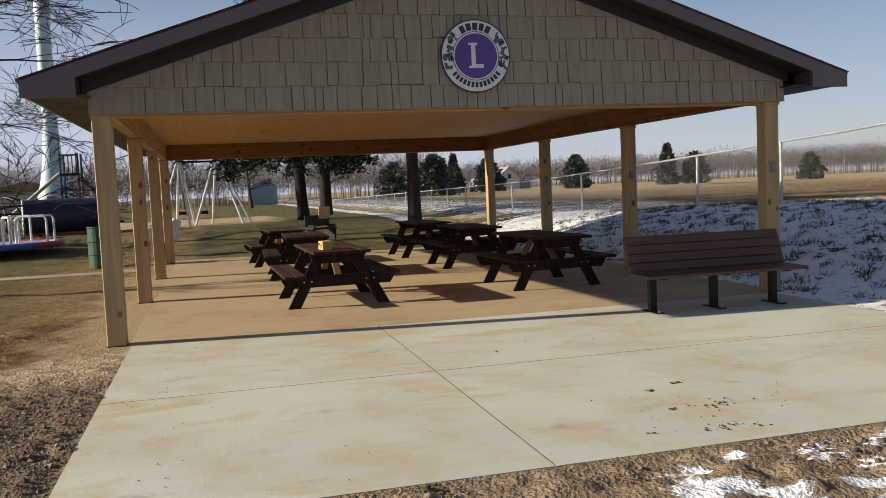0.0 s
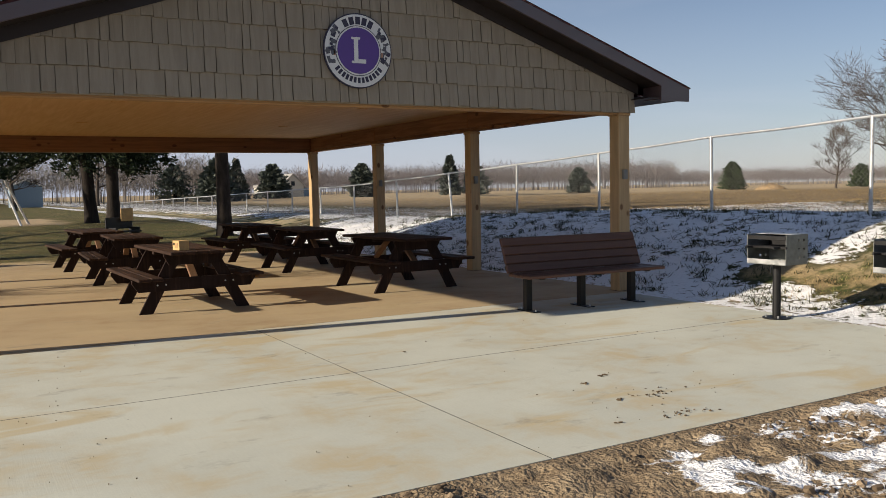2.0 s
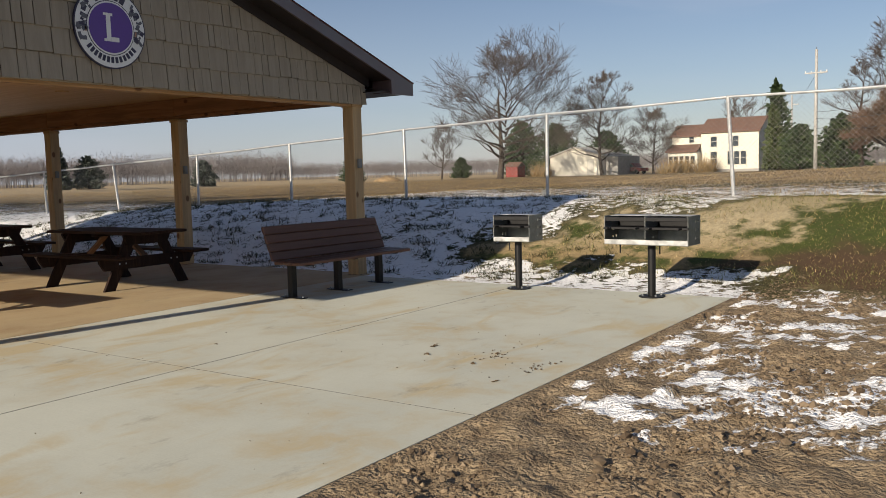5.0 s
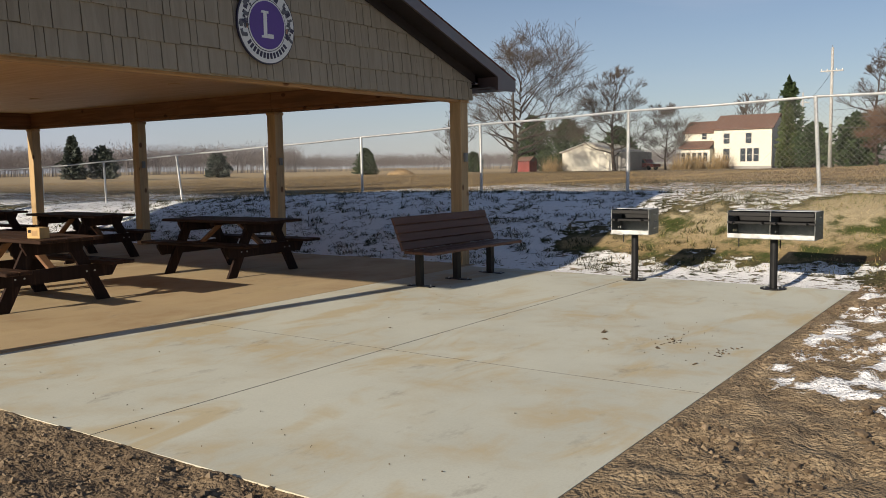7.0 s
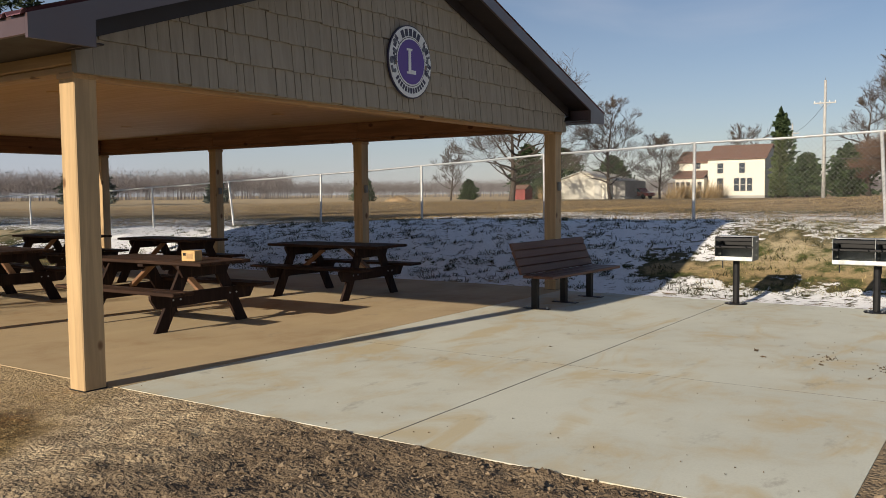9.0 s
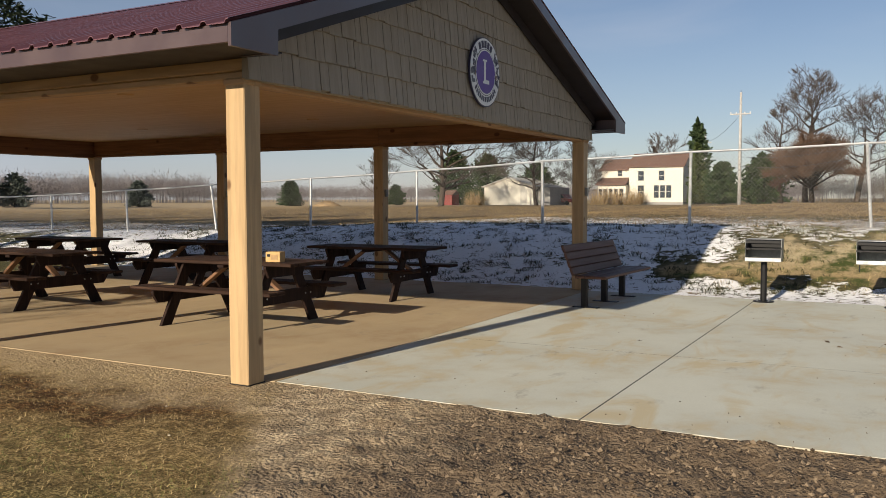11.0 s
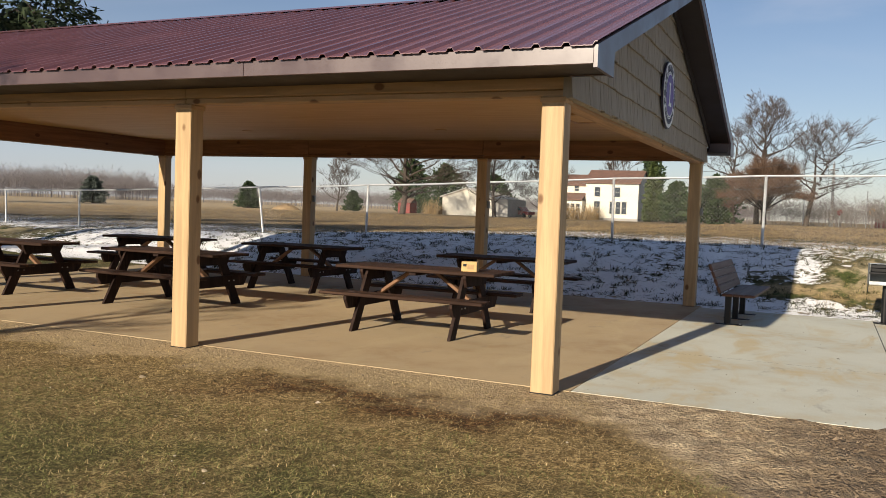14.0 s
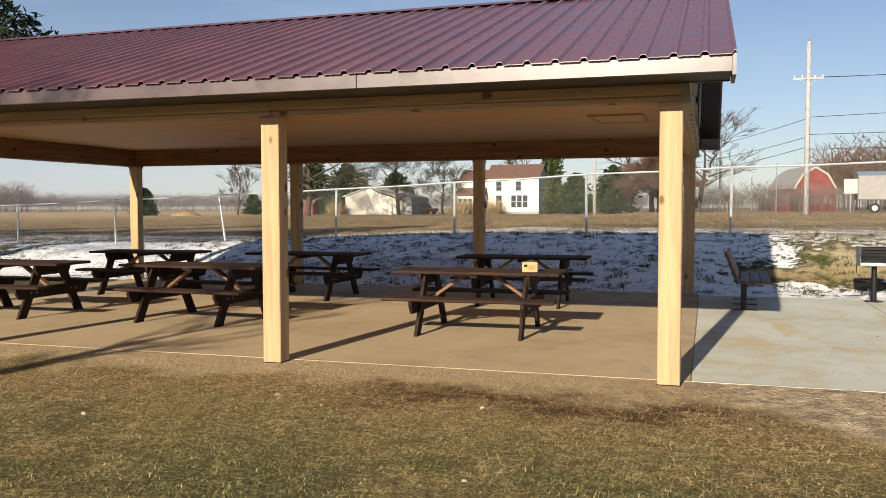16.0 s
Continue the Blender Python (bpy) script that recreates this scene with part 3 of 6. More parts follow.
    part("ridge_cap", Mesh().prism([(RIDGE_X - 0.16, RIDGE_Z - 0.02), (RIDGE_X, RIDGE_Z + 0.045), (RIDGE_X + 0.16, RIDGE_Z - 0.02), (RIDGE_X, RIDGE_Z + 0.02)], RAKE_Y, END_Y), roof_metal, shelter)
    for side in (-1, 1):
        s = 1 if side < 0 else -1
        x_e = EAVE_X if side < 0 else 2 * RIDGE_X - EAVE_X
        x_in = 0.018 if side < 0 else XR + 0.172
        # eave fascia in three lengths, gutterless
        for a, b in ((RAKE_Y + 0.03, 2.7), (2.703, 6.9), (6.903, END_Y - 0.03)):
            part("fascia", Mesh().box(min(x_e, x_e + 0.028 * s), max(x_e, x_e + 0.028 * s), a, b, EAVE_Z - 0.140, EAVE_Z - 0.008, 0.004), trim_metal, shelter, "glossy brown metal fascia")
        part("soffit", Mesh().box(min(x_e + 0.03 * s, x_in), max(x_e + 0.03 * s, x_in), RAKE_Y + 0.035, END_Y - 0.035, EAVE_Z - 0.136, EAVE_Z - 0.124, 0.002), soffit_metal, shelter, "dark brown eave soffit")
        for yy, dy in ((RAKE_Y, 0.03), (END_Y - 0.03, 0.03)):
            o = [(x_e, EAVE_Z - 0.165), (x_e, EAVE_Z - 0.004), (RIDGE_X - 0.001 * s, RIDGE_Z - 0.004), (RIDGE_X - 0.001 * s, RIDGE_Z - 0.145), (x_e + 0.50 * s, EAVE_Z + 0.50 * SLOPE - 0.145), (x_e + 0.50 * s, EAVE_Z - 0.165)]
            part("rake_board", Mesh().prism(o, yy, yy + dy), trim_metal, shelter, "dark brown metal rake trim")
        for y0, y1 in ((RAKE_Y + 0.032, -0.052), (11.50, END_Y - 0.032)):
            o = [(x_e + 0.50 * s, EAVE_Z + 0.50 * SLOPE - 0.140), (x_e + 0.50 * s, EAVE_Z + 0.50 * SLOPE - 0.125), (RIDGE_X - 0.001 * s, RIDGE_Z - 0.125), (RIDGE_X - 0.001 * s, RIDGE_Z - 0.140)]
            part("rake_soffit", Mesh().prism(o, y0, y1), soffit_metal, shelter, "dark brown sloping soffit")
            xa, xb = sorted((x_e + 0.485 * s, x_e + 0.50 * s))
            part("eave_return", Mesh().box(xa, xb, y0, y1, EAVE_Z - 0.146, EAVE_Z + 0.50 * SLOPE - 0.143, 0.002), trim_metal, shelter, "boxed brown eave end")
    tops = lambda x: EAVE_Z + SLOPE * (RIDGE_X - abs(x - RIDGE_X) - EAVE_X) - 0.185
    for y0, y1, nm in ((-0.030, 0.016, "gable_wall"), (11.454, 11.50, "gable_wall")):
        wall = part(nm, Mesh().prism([(0.0, BZ), (8.08, BZ), (8.08, tops(8.08)), (RIDGE_X, tops(RIDGE_X)), (0.0, tops(0.0))], y0, y1), shake_paint, shelter, "taupe shingle-clad gable")
        if y0 > 0:
            continue
        rng = random.Random(5)
        row, z = 0, BZ + 0.0
        while z < RIDGE_Z:
            h = 0.262
            x = -0.02
            while x < 8.10:
                w = rng.choice((0.085, 0.10, 0.12, 0.13, 0.15, 0.17, 0.19, 0.22, 0.27))
                x1 = min(x + w, 8.10)
                if 8.10 - x1 < 0.07:
                    x1 = 8.10
                g = rng.choice((0.003, 0.008, 0.010, 0.012))
                drop = rng.uniform(0, 0.016) if rng.random() < 0.6 else 0.0
                za, zb = z + drop, z + h
                ta, tb = tops(x + g), tops(x1)
                if max(ta, tb) > za + 0.03:
                    a1, b1 = min(zb, ta), min(zb, tb)
                    if min(a1, b1) > za:
                        ms = Mesh()
                        d0, d1 = 0.034, 0.010
                        ya = y0 - 0.002
                        vs = [(x + g, ya - d0, za), (x1, ya - d0, za), (x1, ya - d1, b1), (x + g, ya - d1, a1), (x + g, ya, za), (x1, ya, za), (x1, ya, b1), (x + g, ya, a1)]
                        ms.add([Vector(v) for v in vs], [(0, 1, 2, 3), (5, 4, 7, 6), (4, 5, 1, 0), (3, 2, 6, 7), (4, 0, 3, 7), (1, 5, 6, 2)])
                        part("shingle", ms, shake_paint, wall)
                x = x1
            z += h - 0.007
            row += 1
    for s, xa in ((1, 0.0), (-1, 8.08)):
        za = tops(xa) + 0.05
        o = [(xa - 0.06 * s, za - 0.135 - 0.06 * SLOPE), (RIDGE_X - 0.001 * s, tops(RIDGE_X) - 0.085), (RIDGE_X - 0.001 * s, tops(RIDGE_X) + 0.045), (xa - 0.06 * s, za - 0.005 - 0.06 * SLOPE)]
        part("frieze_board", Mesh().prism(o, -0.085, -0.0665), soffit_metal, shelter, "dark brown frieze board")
    # outlet boxes on the right-hand posts
    for y in POSTS_Y[:3]:
        part("outlet_box", Mesh().box(XR + 0.05, XR + 0.12, y - 0.045, y - 0.002, 1.50, 1.63, 0.008), grey_plastic, shelter, "grey weatherproof outlet box")


make_shelter()


# ---- picnic tables ----
def make_table():
    t = thing("picnic_table", "dark brown weathered wooden picnic table with attached benches", "picnic table", group="picnic tables under the shelter")
    L = 1.02
    for i in range(5):
        x = -0.30 + 0.15 * i
        part("tabletop_board", Mesh().box(x - 0.071, x + 0.071, -L, L, 0.712, 0.750, 0.007), table_wood, t)
    for s in (-1, 1):
        for k in (0.53, 0.675):
            part("seat_board", Mesh().box(s * k - 0.069, s * k + 0.069, -L, L, 0.420, 0.458, 0.008), table_wood, t)
        y = s * 0.66
        # rails with clipped ends
        o = [(-0.75, 0.375), (-0.75, 0.418), (0.75, 0.418), (0.75, 0.375), (0.68, 0.270), (-0.68, 0.270)]
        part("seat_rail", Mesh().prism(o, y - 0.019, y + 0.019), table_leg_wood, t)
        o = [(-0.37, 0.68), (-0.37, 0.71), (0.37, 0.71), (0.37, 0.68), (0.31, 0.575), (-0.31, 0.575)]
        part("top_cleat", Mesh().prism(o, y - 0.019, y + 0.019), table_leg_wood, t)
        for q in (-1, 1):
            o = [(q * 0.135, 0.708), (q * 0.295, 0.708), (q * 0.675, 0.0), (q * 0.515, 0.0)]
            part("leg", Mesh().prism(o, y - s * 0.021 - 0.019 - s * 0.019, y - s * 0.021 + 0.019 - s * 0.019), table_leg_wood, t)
        for q in (-0.46, -0.36, 0.36, 0.46):
            part("bolt", Mesh().tube([(q, y + s * 0.018, 0.345), (q, y + s * 0.026, 0.345)], 0.011, 6), galvanised, t)
        part("brace", Mesh().beam((0, s * 0.60, 0.40), (0, s * 0.17, 0.70), 0.09, 0.038, 0.005), brace_wood, t, "bare reddish diagonal brace")
    part("centre_cleat", Mesh().box(-0.35, 0.35, -0.045, 0.045, 0.672, 0.711, 0.006), table_leg_wood, t)
    return t


table = make_table()
table.matrix_basis = pose(2.66, 2.45, 0, 0, 0, 1.5)
for x, y, r in ((2.70, 6.35, -2), (2.52, 9.40, 3), (5.78, 2.55, 2), (5.80, 6.30, -1), (5.65, 9.35, 2)):
    copy_thing(table, pose(x, y, 0, 0, 0, r))

box = thing("cardboard_box", "small yellow-brown cardboard box on a picnic table", "box", pose(2.52, 1.80, 0.751, 0, 0, 12))
part("body", Mesh().box(-0.065, 0.065, -0.09, 0.09, 0, 0.115, 0.004), card, box)
part("panel", Mesh().box(-0.068, -0.0655, -0.06, 0.02, 0.03, 0.085, 0.0005), card_pale, box, "pale printed panel")
part("dark_mark", Mesh().box(-0.068, -0.0655, 0.03, 0.07, 0.06, 0.09, 0.0005), black_steel, box)


# ---- bench ----
def make_bench():
    b = thing("park_bench", "brown plank park bench on three black steel posts", "bench", pose(6.60, -0.76, 0, 0, 0, -2.2))
    for x in (-0.76, 0.0, 0.76):
        p = part("support_post", Mesh().box(x - 0.04, x + 0.04, -0.04, 0.04, 0.0, 0.40, 0.006), black_steel, b)
        part("base_plate", Mesh().box(x - 0.05, x + 0.05, -0.20, 0.16, 0.0, 0.010, 0.002), black_steel, p)
        for dy in (-0.17, 0.13):
            part("bolt", Mesh().tube([(x, dy, 0.01), (x, dy, 0.03)], 0.012, 6), galvanised, p)
        part("back_bracket", Mesh().beam((x, 0.10, 0.38), (x, 0.265, 0.82), 0.05, 0.012), black_steel, p)
        part("seat_bracket", Mesh().box(x - 0.03, x + 0.03, -0.32, 0.10, 0.388, 0.404, 0.003), black_steel, p)
    for k in range(3):
        y = -0.30 + 0.145 * k
        part("seat_plank", Mesh().box(-0.98, 0.98, y - 0.070, y + 0.070, 0.405, 0.443, 0.01), bench_plank, b)
    for k in range(4):
        f0, f1 = k / 4 + 0.004, (k + 1) / 4 - 0.004
        lo, hi = Vector((0, 0.085, 0.44)), Vector((0, 0.245, 0.835))
        mid = lo.lerp(hi, (f0 + f1) / 2)
        up = (hi - lo).normalized()
        part("back_plank", Mesh().beam(mid + Vector((-0.98, 0, 0)), mid + Vector((0.98, 0, 0)), 0.038, (hi - lo).length * (f1 - f0), 0.01, up), bench_plank, b)
    return b


make_bench()


# ---- grills ----
def make_grill(name, label, m, bays):
    g = thing(name, label, "grill", m, "charcoal grills on the slab edge")
    post = part("post", Mesh().tube([(0, 0, 0), (0, 0, 0.57)], 0.042, 16), black_steel, g, smooth=False)
    part("flange", Mesh().tube([(0, 0, 0), (0, 0, 0.012)], 0.14, 28), black_steel, g)
    for k in range(4):
        a = math.pi / 4 + k * math.pi / 2
        part("bolt", Mesh().tube([(0.105 * math.cos(a), 0.105 * math.sin(a), 0.012), (0.105 * math.cos(a), 0.105 * math.sin(a), 0.035)], 0.011, 6), galvanised, post)
    W, D, Z0, Z1 = 0.47, 0.36, 0.575, 0.885
    y0 = -W * bays / 2
    part("floor_plate", Mesh().box(-D / 2, D / 2, y0, -y0, Z0, Z0 + 0.006, 0.001), grill_steel, g)
    part("back_panel", Mesh().box(D / 2 - 0.006, D / 2, y0, -y0, Z0 + 0.007, Z1, 0.001), grill_steel, g)
    # thin black plate added over the upper half of the back panel
    part("soot_plate", Mesh().box(D / 2 - 0.012, D / 2 - 0.0065, y0 + 0.006, -y0 - 0.006, Z0 + 0.15, Z1 - 0.008, 0.001), black_steel, g, "black upper back plate")
    part("front_lip", Mesh().box(-D / 2, -D / 2 + 0.006, y0, -y0, Z0 + 0.007, Z0 + 0.055, 0.001), galvanised, g, "bright steel front lip")
    for k in range(bays + 1):
        y = y0 + W * k
        o = Mesh()
        # a side panel left open by six square holes
        xs = [-D / 2 + 0.007, 0.02, 0.05, 0.10, 0.13, D / 2 - 0.007]
        zs = [Z0 + 0.007, Z0 + 0.06, Z0 + 0.085, Z0 + 0.145, Z0 + 0.17, Z0 + 0.235, Z0 + 0.26, Z1]
        for i in range(5):
            for j in range(7):
                if i in (1, 3) and j in (1, 3, 5):
                    continue
                o.box(xs[i], xs[i + 1], y - 0.003, y + 0.003, zs[j], zs[j + 1], 0.0)
        part("side_panel", o, grill_steel, g)
    for k in range(bays):
        a, b = y0 + W * k + 0.012, y0 + W * (k + 1) - 0.012
        gr = Mesh()
        for i in range(11):
            x = -D / 2 + 0.03 + i * 0.03
            gr.tube([(x, a, 0.755), (x, b, 0.755)], 0.005, 5)
        gr.box(-D / 2 + 0.0, -D / 2 + 0.02, a - 0.02, b + 0.02, 0.742, 0.766, 0.002)
        gr.box(D / 2 - 0.03, D / 2 - 0.015, a, b, 0.745, 0.765, 0.002)
        grate = part("grate", gr, black_steel, g, "black steel cooking grate")
        for yy in (a + 0.06, b - 0.06):
            part("grate_handle", Mesh().tube([(-D / 2 + 0.01, yy, 0.755), (-D / 2 - 0.10, yy, 0.755)], 0.011, 8), black_steel, grate)
        part("upper_grate", Mesh().box(-D / 2 + 0.004, -D / 2 + 0.03, a - 0.006, b + 0.006, Z1 - 0.055, Z1 - 0.012, 0.003), black_steel, g, "blackened upper bar")
        part("grate_slats", Mesh().box(-D / 2 + 0.04, D / 2 - 0.03, a, b, 0.74, 0.748, 0.001), black_steel, g)
        part("hood_strip", Mesh().box(-0.02, D / 2 - 0.007, a - 0.008, b + 0.008, Z1 - 0.006, Z1, 0.001), galvanised, g)
        part("chain", Mesh().tube([(D / 2 + 0.012, b, Z0 + 0.05), (D / 2 + 0.012, b, Z0 - 0.13)], 0.008, 5), black_steel, g)
    return g


make_grill("grill", "single galvanised charcoal grill on a black pedestal", pose(7.58, -2.76, 0, 0, 0, 2), 1)
make_grill("double_grill", "double galvanised charcoal grill on a black pedestal", pose(7.59, -4.41, 0, 0, 0, -2), 2)


# ---- chain-link fence ----
wire_grey = plain("wire_grey", (0.17, 0.17, 0.17), 0.5, 0.3, 0.1, 6, 0.0)

def make_fence():
    f = thing("chain_link_fence", "galvanised chain-link fence with top rail", "fence")
    FX = 12.25
    ys = [-16.5, -13.35, -10.2, -7.05, -3.9, -0.70, 2.45, 5.60, 8.70, 11.95, 15.3, 18.6]
    while ys[-1] < 70:
        ys.append(ys[-1] + 3.15)
    top = lambda y: 2.44 - 0.052 * max(0, min(y, 19) + 3.9) * (0.55 + 0.45 * smooth01(-3, 8, y)) * 0.72 - 0.016 * max(0, y - 19)
    lean = {11.95: 0.09, -3.9: 0.05, 5.60: 0.0}
    for y in ys:
        z = ground_z(FX, y)
        dy = lean.get(y, random.Random(int(y * 10)).uniform(-0.02, 0.02))
        p = part("fence_post", Mesh().tube([(FX, y - dy, z - 0.1), (FX, y + dy, top(y))], 0.030, 10), fence_steel, f)
        part("post_cap", Mesh().tube([(FX, y + dy, top(y) - 0.02), (FX, y + dy, top(y) + 0.015), (FX, y + dy, top(y) + 0.035)], [0.034, 0.034, 0.012], 10), fence_steel, p)
    for a, b in zip(ys[:-1], ys[1:]):
        part("top_rail", Mesh().tube([(FX, a, top(a) + 0.01), (FX, (a + b) / 2, (top(a) + top(b)) / 2 - 0.005), (FX, b, top(b) + 0.01)], 0.021, 8), fence_steel, f)
    w = Mesh()
    pitch, r = 0.082, 0.0014
    n = int((ys[-1] - ys[0]) / pitch)
    for i in range(n):
        y = ys[0] + i * pitch
        zb, zt = ground_z(FX, y) + 0.02, top(y) - 0.01
        hgt = zt - zb
        if hgt < 0.3:
            continue
        for s in (-1, 1):
            y2 = y + s * hgt
            z2 = top(y2) - 0.01
            o = s * 0.003
            a, b = Vector((FX - 0.03 + o, y, zb)), Vector((FX - 0.03 + o, y2, z2))
            w.tube([a, b], r, 3, False)
    tagged(part("wire_netting", w, wire_grey, f), "diamond wire netting", kind="stuff")


make_fence()


# ---- trees ----
def bark(name, c):
    n = Nodes(name)
    v = n.coords("Object", (6, 6, 1.2))
    a = n.noise(v, 2.0, 6, 0.7, 0.5)
    col = n.mix(n.step(a, 0.35, 0.65), tuple(x * 0.5 for x in c), c)
    n.bump(a, 0.8, 0.03)
    return n.done(col, 0.9, 0, 0.2)


grey_bark = bark("grey_bark", (0.092, 0.074, 0.060))
dark_bark = bark("dark_bark", (0.038, 0.030, 0.025))


def leafy(name, a, b):
    n = Nodes(name)
    r = n.island()
    col = n.mix(r, a, b)
    return n.done(col, 0.7, 0, 0.2)


needle_dark = leafy("needle_dark", (0.022, 0.040, 0.018), (0.060, 0.085, 0.035))
pine_dark = leafy("pine_dark", (0.010, 0.018, 0.008), (0.035, 0.050, 0.022))
needle_green = leafy("needle_green", (0.034, 0.055, 0.016), (0.090, 0.110, 0.038))
# needle colour paled with distance haze for the far evergreens
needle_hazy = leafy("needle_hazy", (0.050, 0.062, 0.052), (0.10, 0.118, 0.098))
twig_red = leafy("twig_red", (0.085, 0.052, 0.036), (0.17, 0.11, 0.075))
twig_grey = leafy("twig_grey", (0.12, 0.105, 0.095), (0.22, 0.195, 0.175))
dry_grass = leafy("dry_grass", (0.22, 0.15, 0.07), (0.46, 0.34, 0.18))
# twig colour with the haze of the far horizon mixed in
twig_haze = leafy("twig_haze", (0.135, 0.122, 0.122), (0.235, 0.215, 0.215))


def grow(ms, rng, p, d, length, r, level, spread=0.55, up=0.18, thin=0.012, side=None):
    """One limb that tapers, bends and forks."""
    steps = 4 if level > 1 else 3
    pts, rad = [p], [r]
    q, v = p.copy(), d.copy()
    for i in range(steps):
        v = (v + Vector((rng.gauss(0, 0.13), rng.gauss(0, 0.13), rng.gauss(0, 0.10) + up * 0.35))).normalized()
        q = q + v * (length / steps)
        pts.append(q.copy())
        rad.append(max(thin, r * (1 - 0.45 * (i + 1) / steps)))
    ms.tube(pts, rad, 7 if level > 4 else (5 if level > 2 else 3), False)
    if level <= 0:
        return
    n = 2 if level > 4 else rng.choice((3, 3, 4))
    for k in range(n):
        i = steps if k == 0 else rng.randint(max(1, steps - 2), steps)
        a = rng.uniform(0, 2 * math.pi)
        off = Vector((math.cos(a), math.sin(a), rng.uniform(-0.15, 0.5)))
        nd = (v + off * spread * (0.6 if k == 0 else 1.25)).normalized()
        nd = (nd + Vector((0, 0, up))).normalized()
        grow(ms, rng, pts[i], nd, length * rng.uniform(0.62, 0.86), max(thin, rad[i] * (0.78 if k == 0 else 0.58)), level - 1, spread, up, thin)


def bare_tree(x, y, height, r, seed, levels=6, spread=0.55, up=0.16, trunk=0.30, label="bare deciduous tree with fine spreading twigs", lean=(0, 0), material=None, thin=0.012, width=None, limbs=17):
    rng = random.Random(seed)
    z = ground_z(x, y)
    t = thing("tree", label, "tree", pose(x, y, z))
    tm, cm = Mesh(), Mesh()
    w = (width or height * 0.85) / 2
    axis = lambda f: Vector((lean[0] * height * f + 0.02 * height * math.sin(5 * f + seed), lean[1] * height * f + 0.02 * height * math.cos(6 * f + seed), height * f))
    fs = (-0.02, 0.015, 0.1, trunk, 0.45, 0.65, 0.82)
    tm.tube([axis(f) for f in fs], [r * 1.5, r * 1.1, r * 0.95, r * 0.85, r * 0.55, r * 0.3, r * 0.08], 9)
    for k in range(limbs):
        q = k / (limbs - 1)
        f = trunk * 0.8 + (0.82 - trunk * 0.8) * q
        a = 2.4 * k + rng.uniform(-0.4, 0.4)
        reach = w * (1 - 0.75 * abs(q - 0.25) ** 1.3) * rng.uniform(0.75, 1.15)
        d = Vector((math.cos(a), math.sin(a), 0.15 + up * 3 + 0.75 * q)).normalized()
        grow(cm, rng, axis(f), d, reach * 0.44, r * (0.5 - 0.36 * q), levels - 3, spread, up, thin)
    cm.v = [Vector((v.x + lean[0] * max(0, v.z), v.y + lean[1] * 2.0 * max(0, v.z), v.z)) for v in cm.v]
    part("trunk", tm, material or grey_bark, t, smooth=True)
    part("crown", cm, material or grey_bark, t)
    return t


def needle_tree(x, y, height, width, seed, material, n=2600, base=0.08, label="dense dark evergreen tree", size=0.35, z=None, rounded=False):
    """A conifer: trunk, whorled limbs, and many small needle sprays in an uneven cone."""
    rng = random.Random(seed)
    t = thing("evergreen_tree", label, "tree", pose(x, y, ground_z(x, y) if z is None else z))
    part("trunk", Mesh().tube([(0, 0, -0.2), (0, 0, height * 0.95)], [width * 0.06, 0.02], 8), dark_bark, t)
    c = Mesh()
    limbs = []
    for i in range(70):
        f = base + (0.98 - base) * (i / 70) ** 0.9
        a = i * 2.4 + rng.uniform(-0.4, 0.4)
        rr = width / 2 * ((1 - f ** 2) ** 0.75 if rounded else (1 - f) ** 0.75) * rng.uniform(0.7, 1.15) + 0.08
        limbs.append((f * height, a, rr))
    for i in range(n):
        hz, a, rr = limbs[int(rng.random() ** 1.25 * 70)]
        k = rng.random() ** 0.6
        p = Vector((math.cos(a) * rr * k, math.sin(a) * rr * k, hz + 0.10 * rr * k + rng.gauss(0, 0.05) * height * 0.3))
        p += Vector((rng.gauss(0, 1), rng.gauss(0, 1), rng.gauss(0, 0.6))) * 0.12 * rr
        d = Vector((math.cos(a) + rng.gauss(0, 0.5), math.sin(a) + rng.gauss(0, 0.5), rng.gauss(0.25, 0.4))).normalized()
        s = size * rng.uniform(0.6, 1.3)
        w = d.cross(Vector((rng.gauss(0, 1), rng.gauss(0, 1), rng.gauss(0, 1)))).normalized() * s * 0.28
        c.add([p - d * s * 0.4, p + w, p + d * s * 0.6, p - w], [(0, 1, 2, 3)])
    part("crown", c, material, t)
    return t


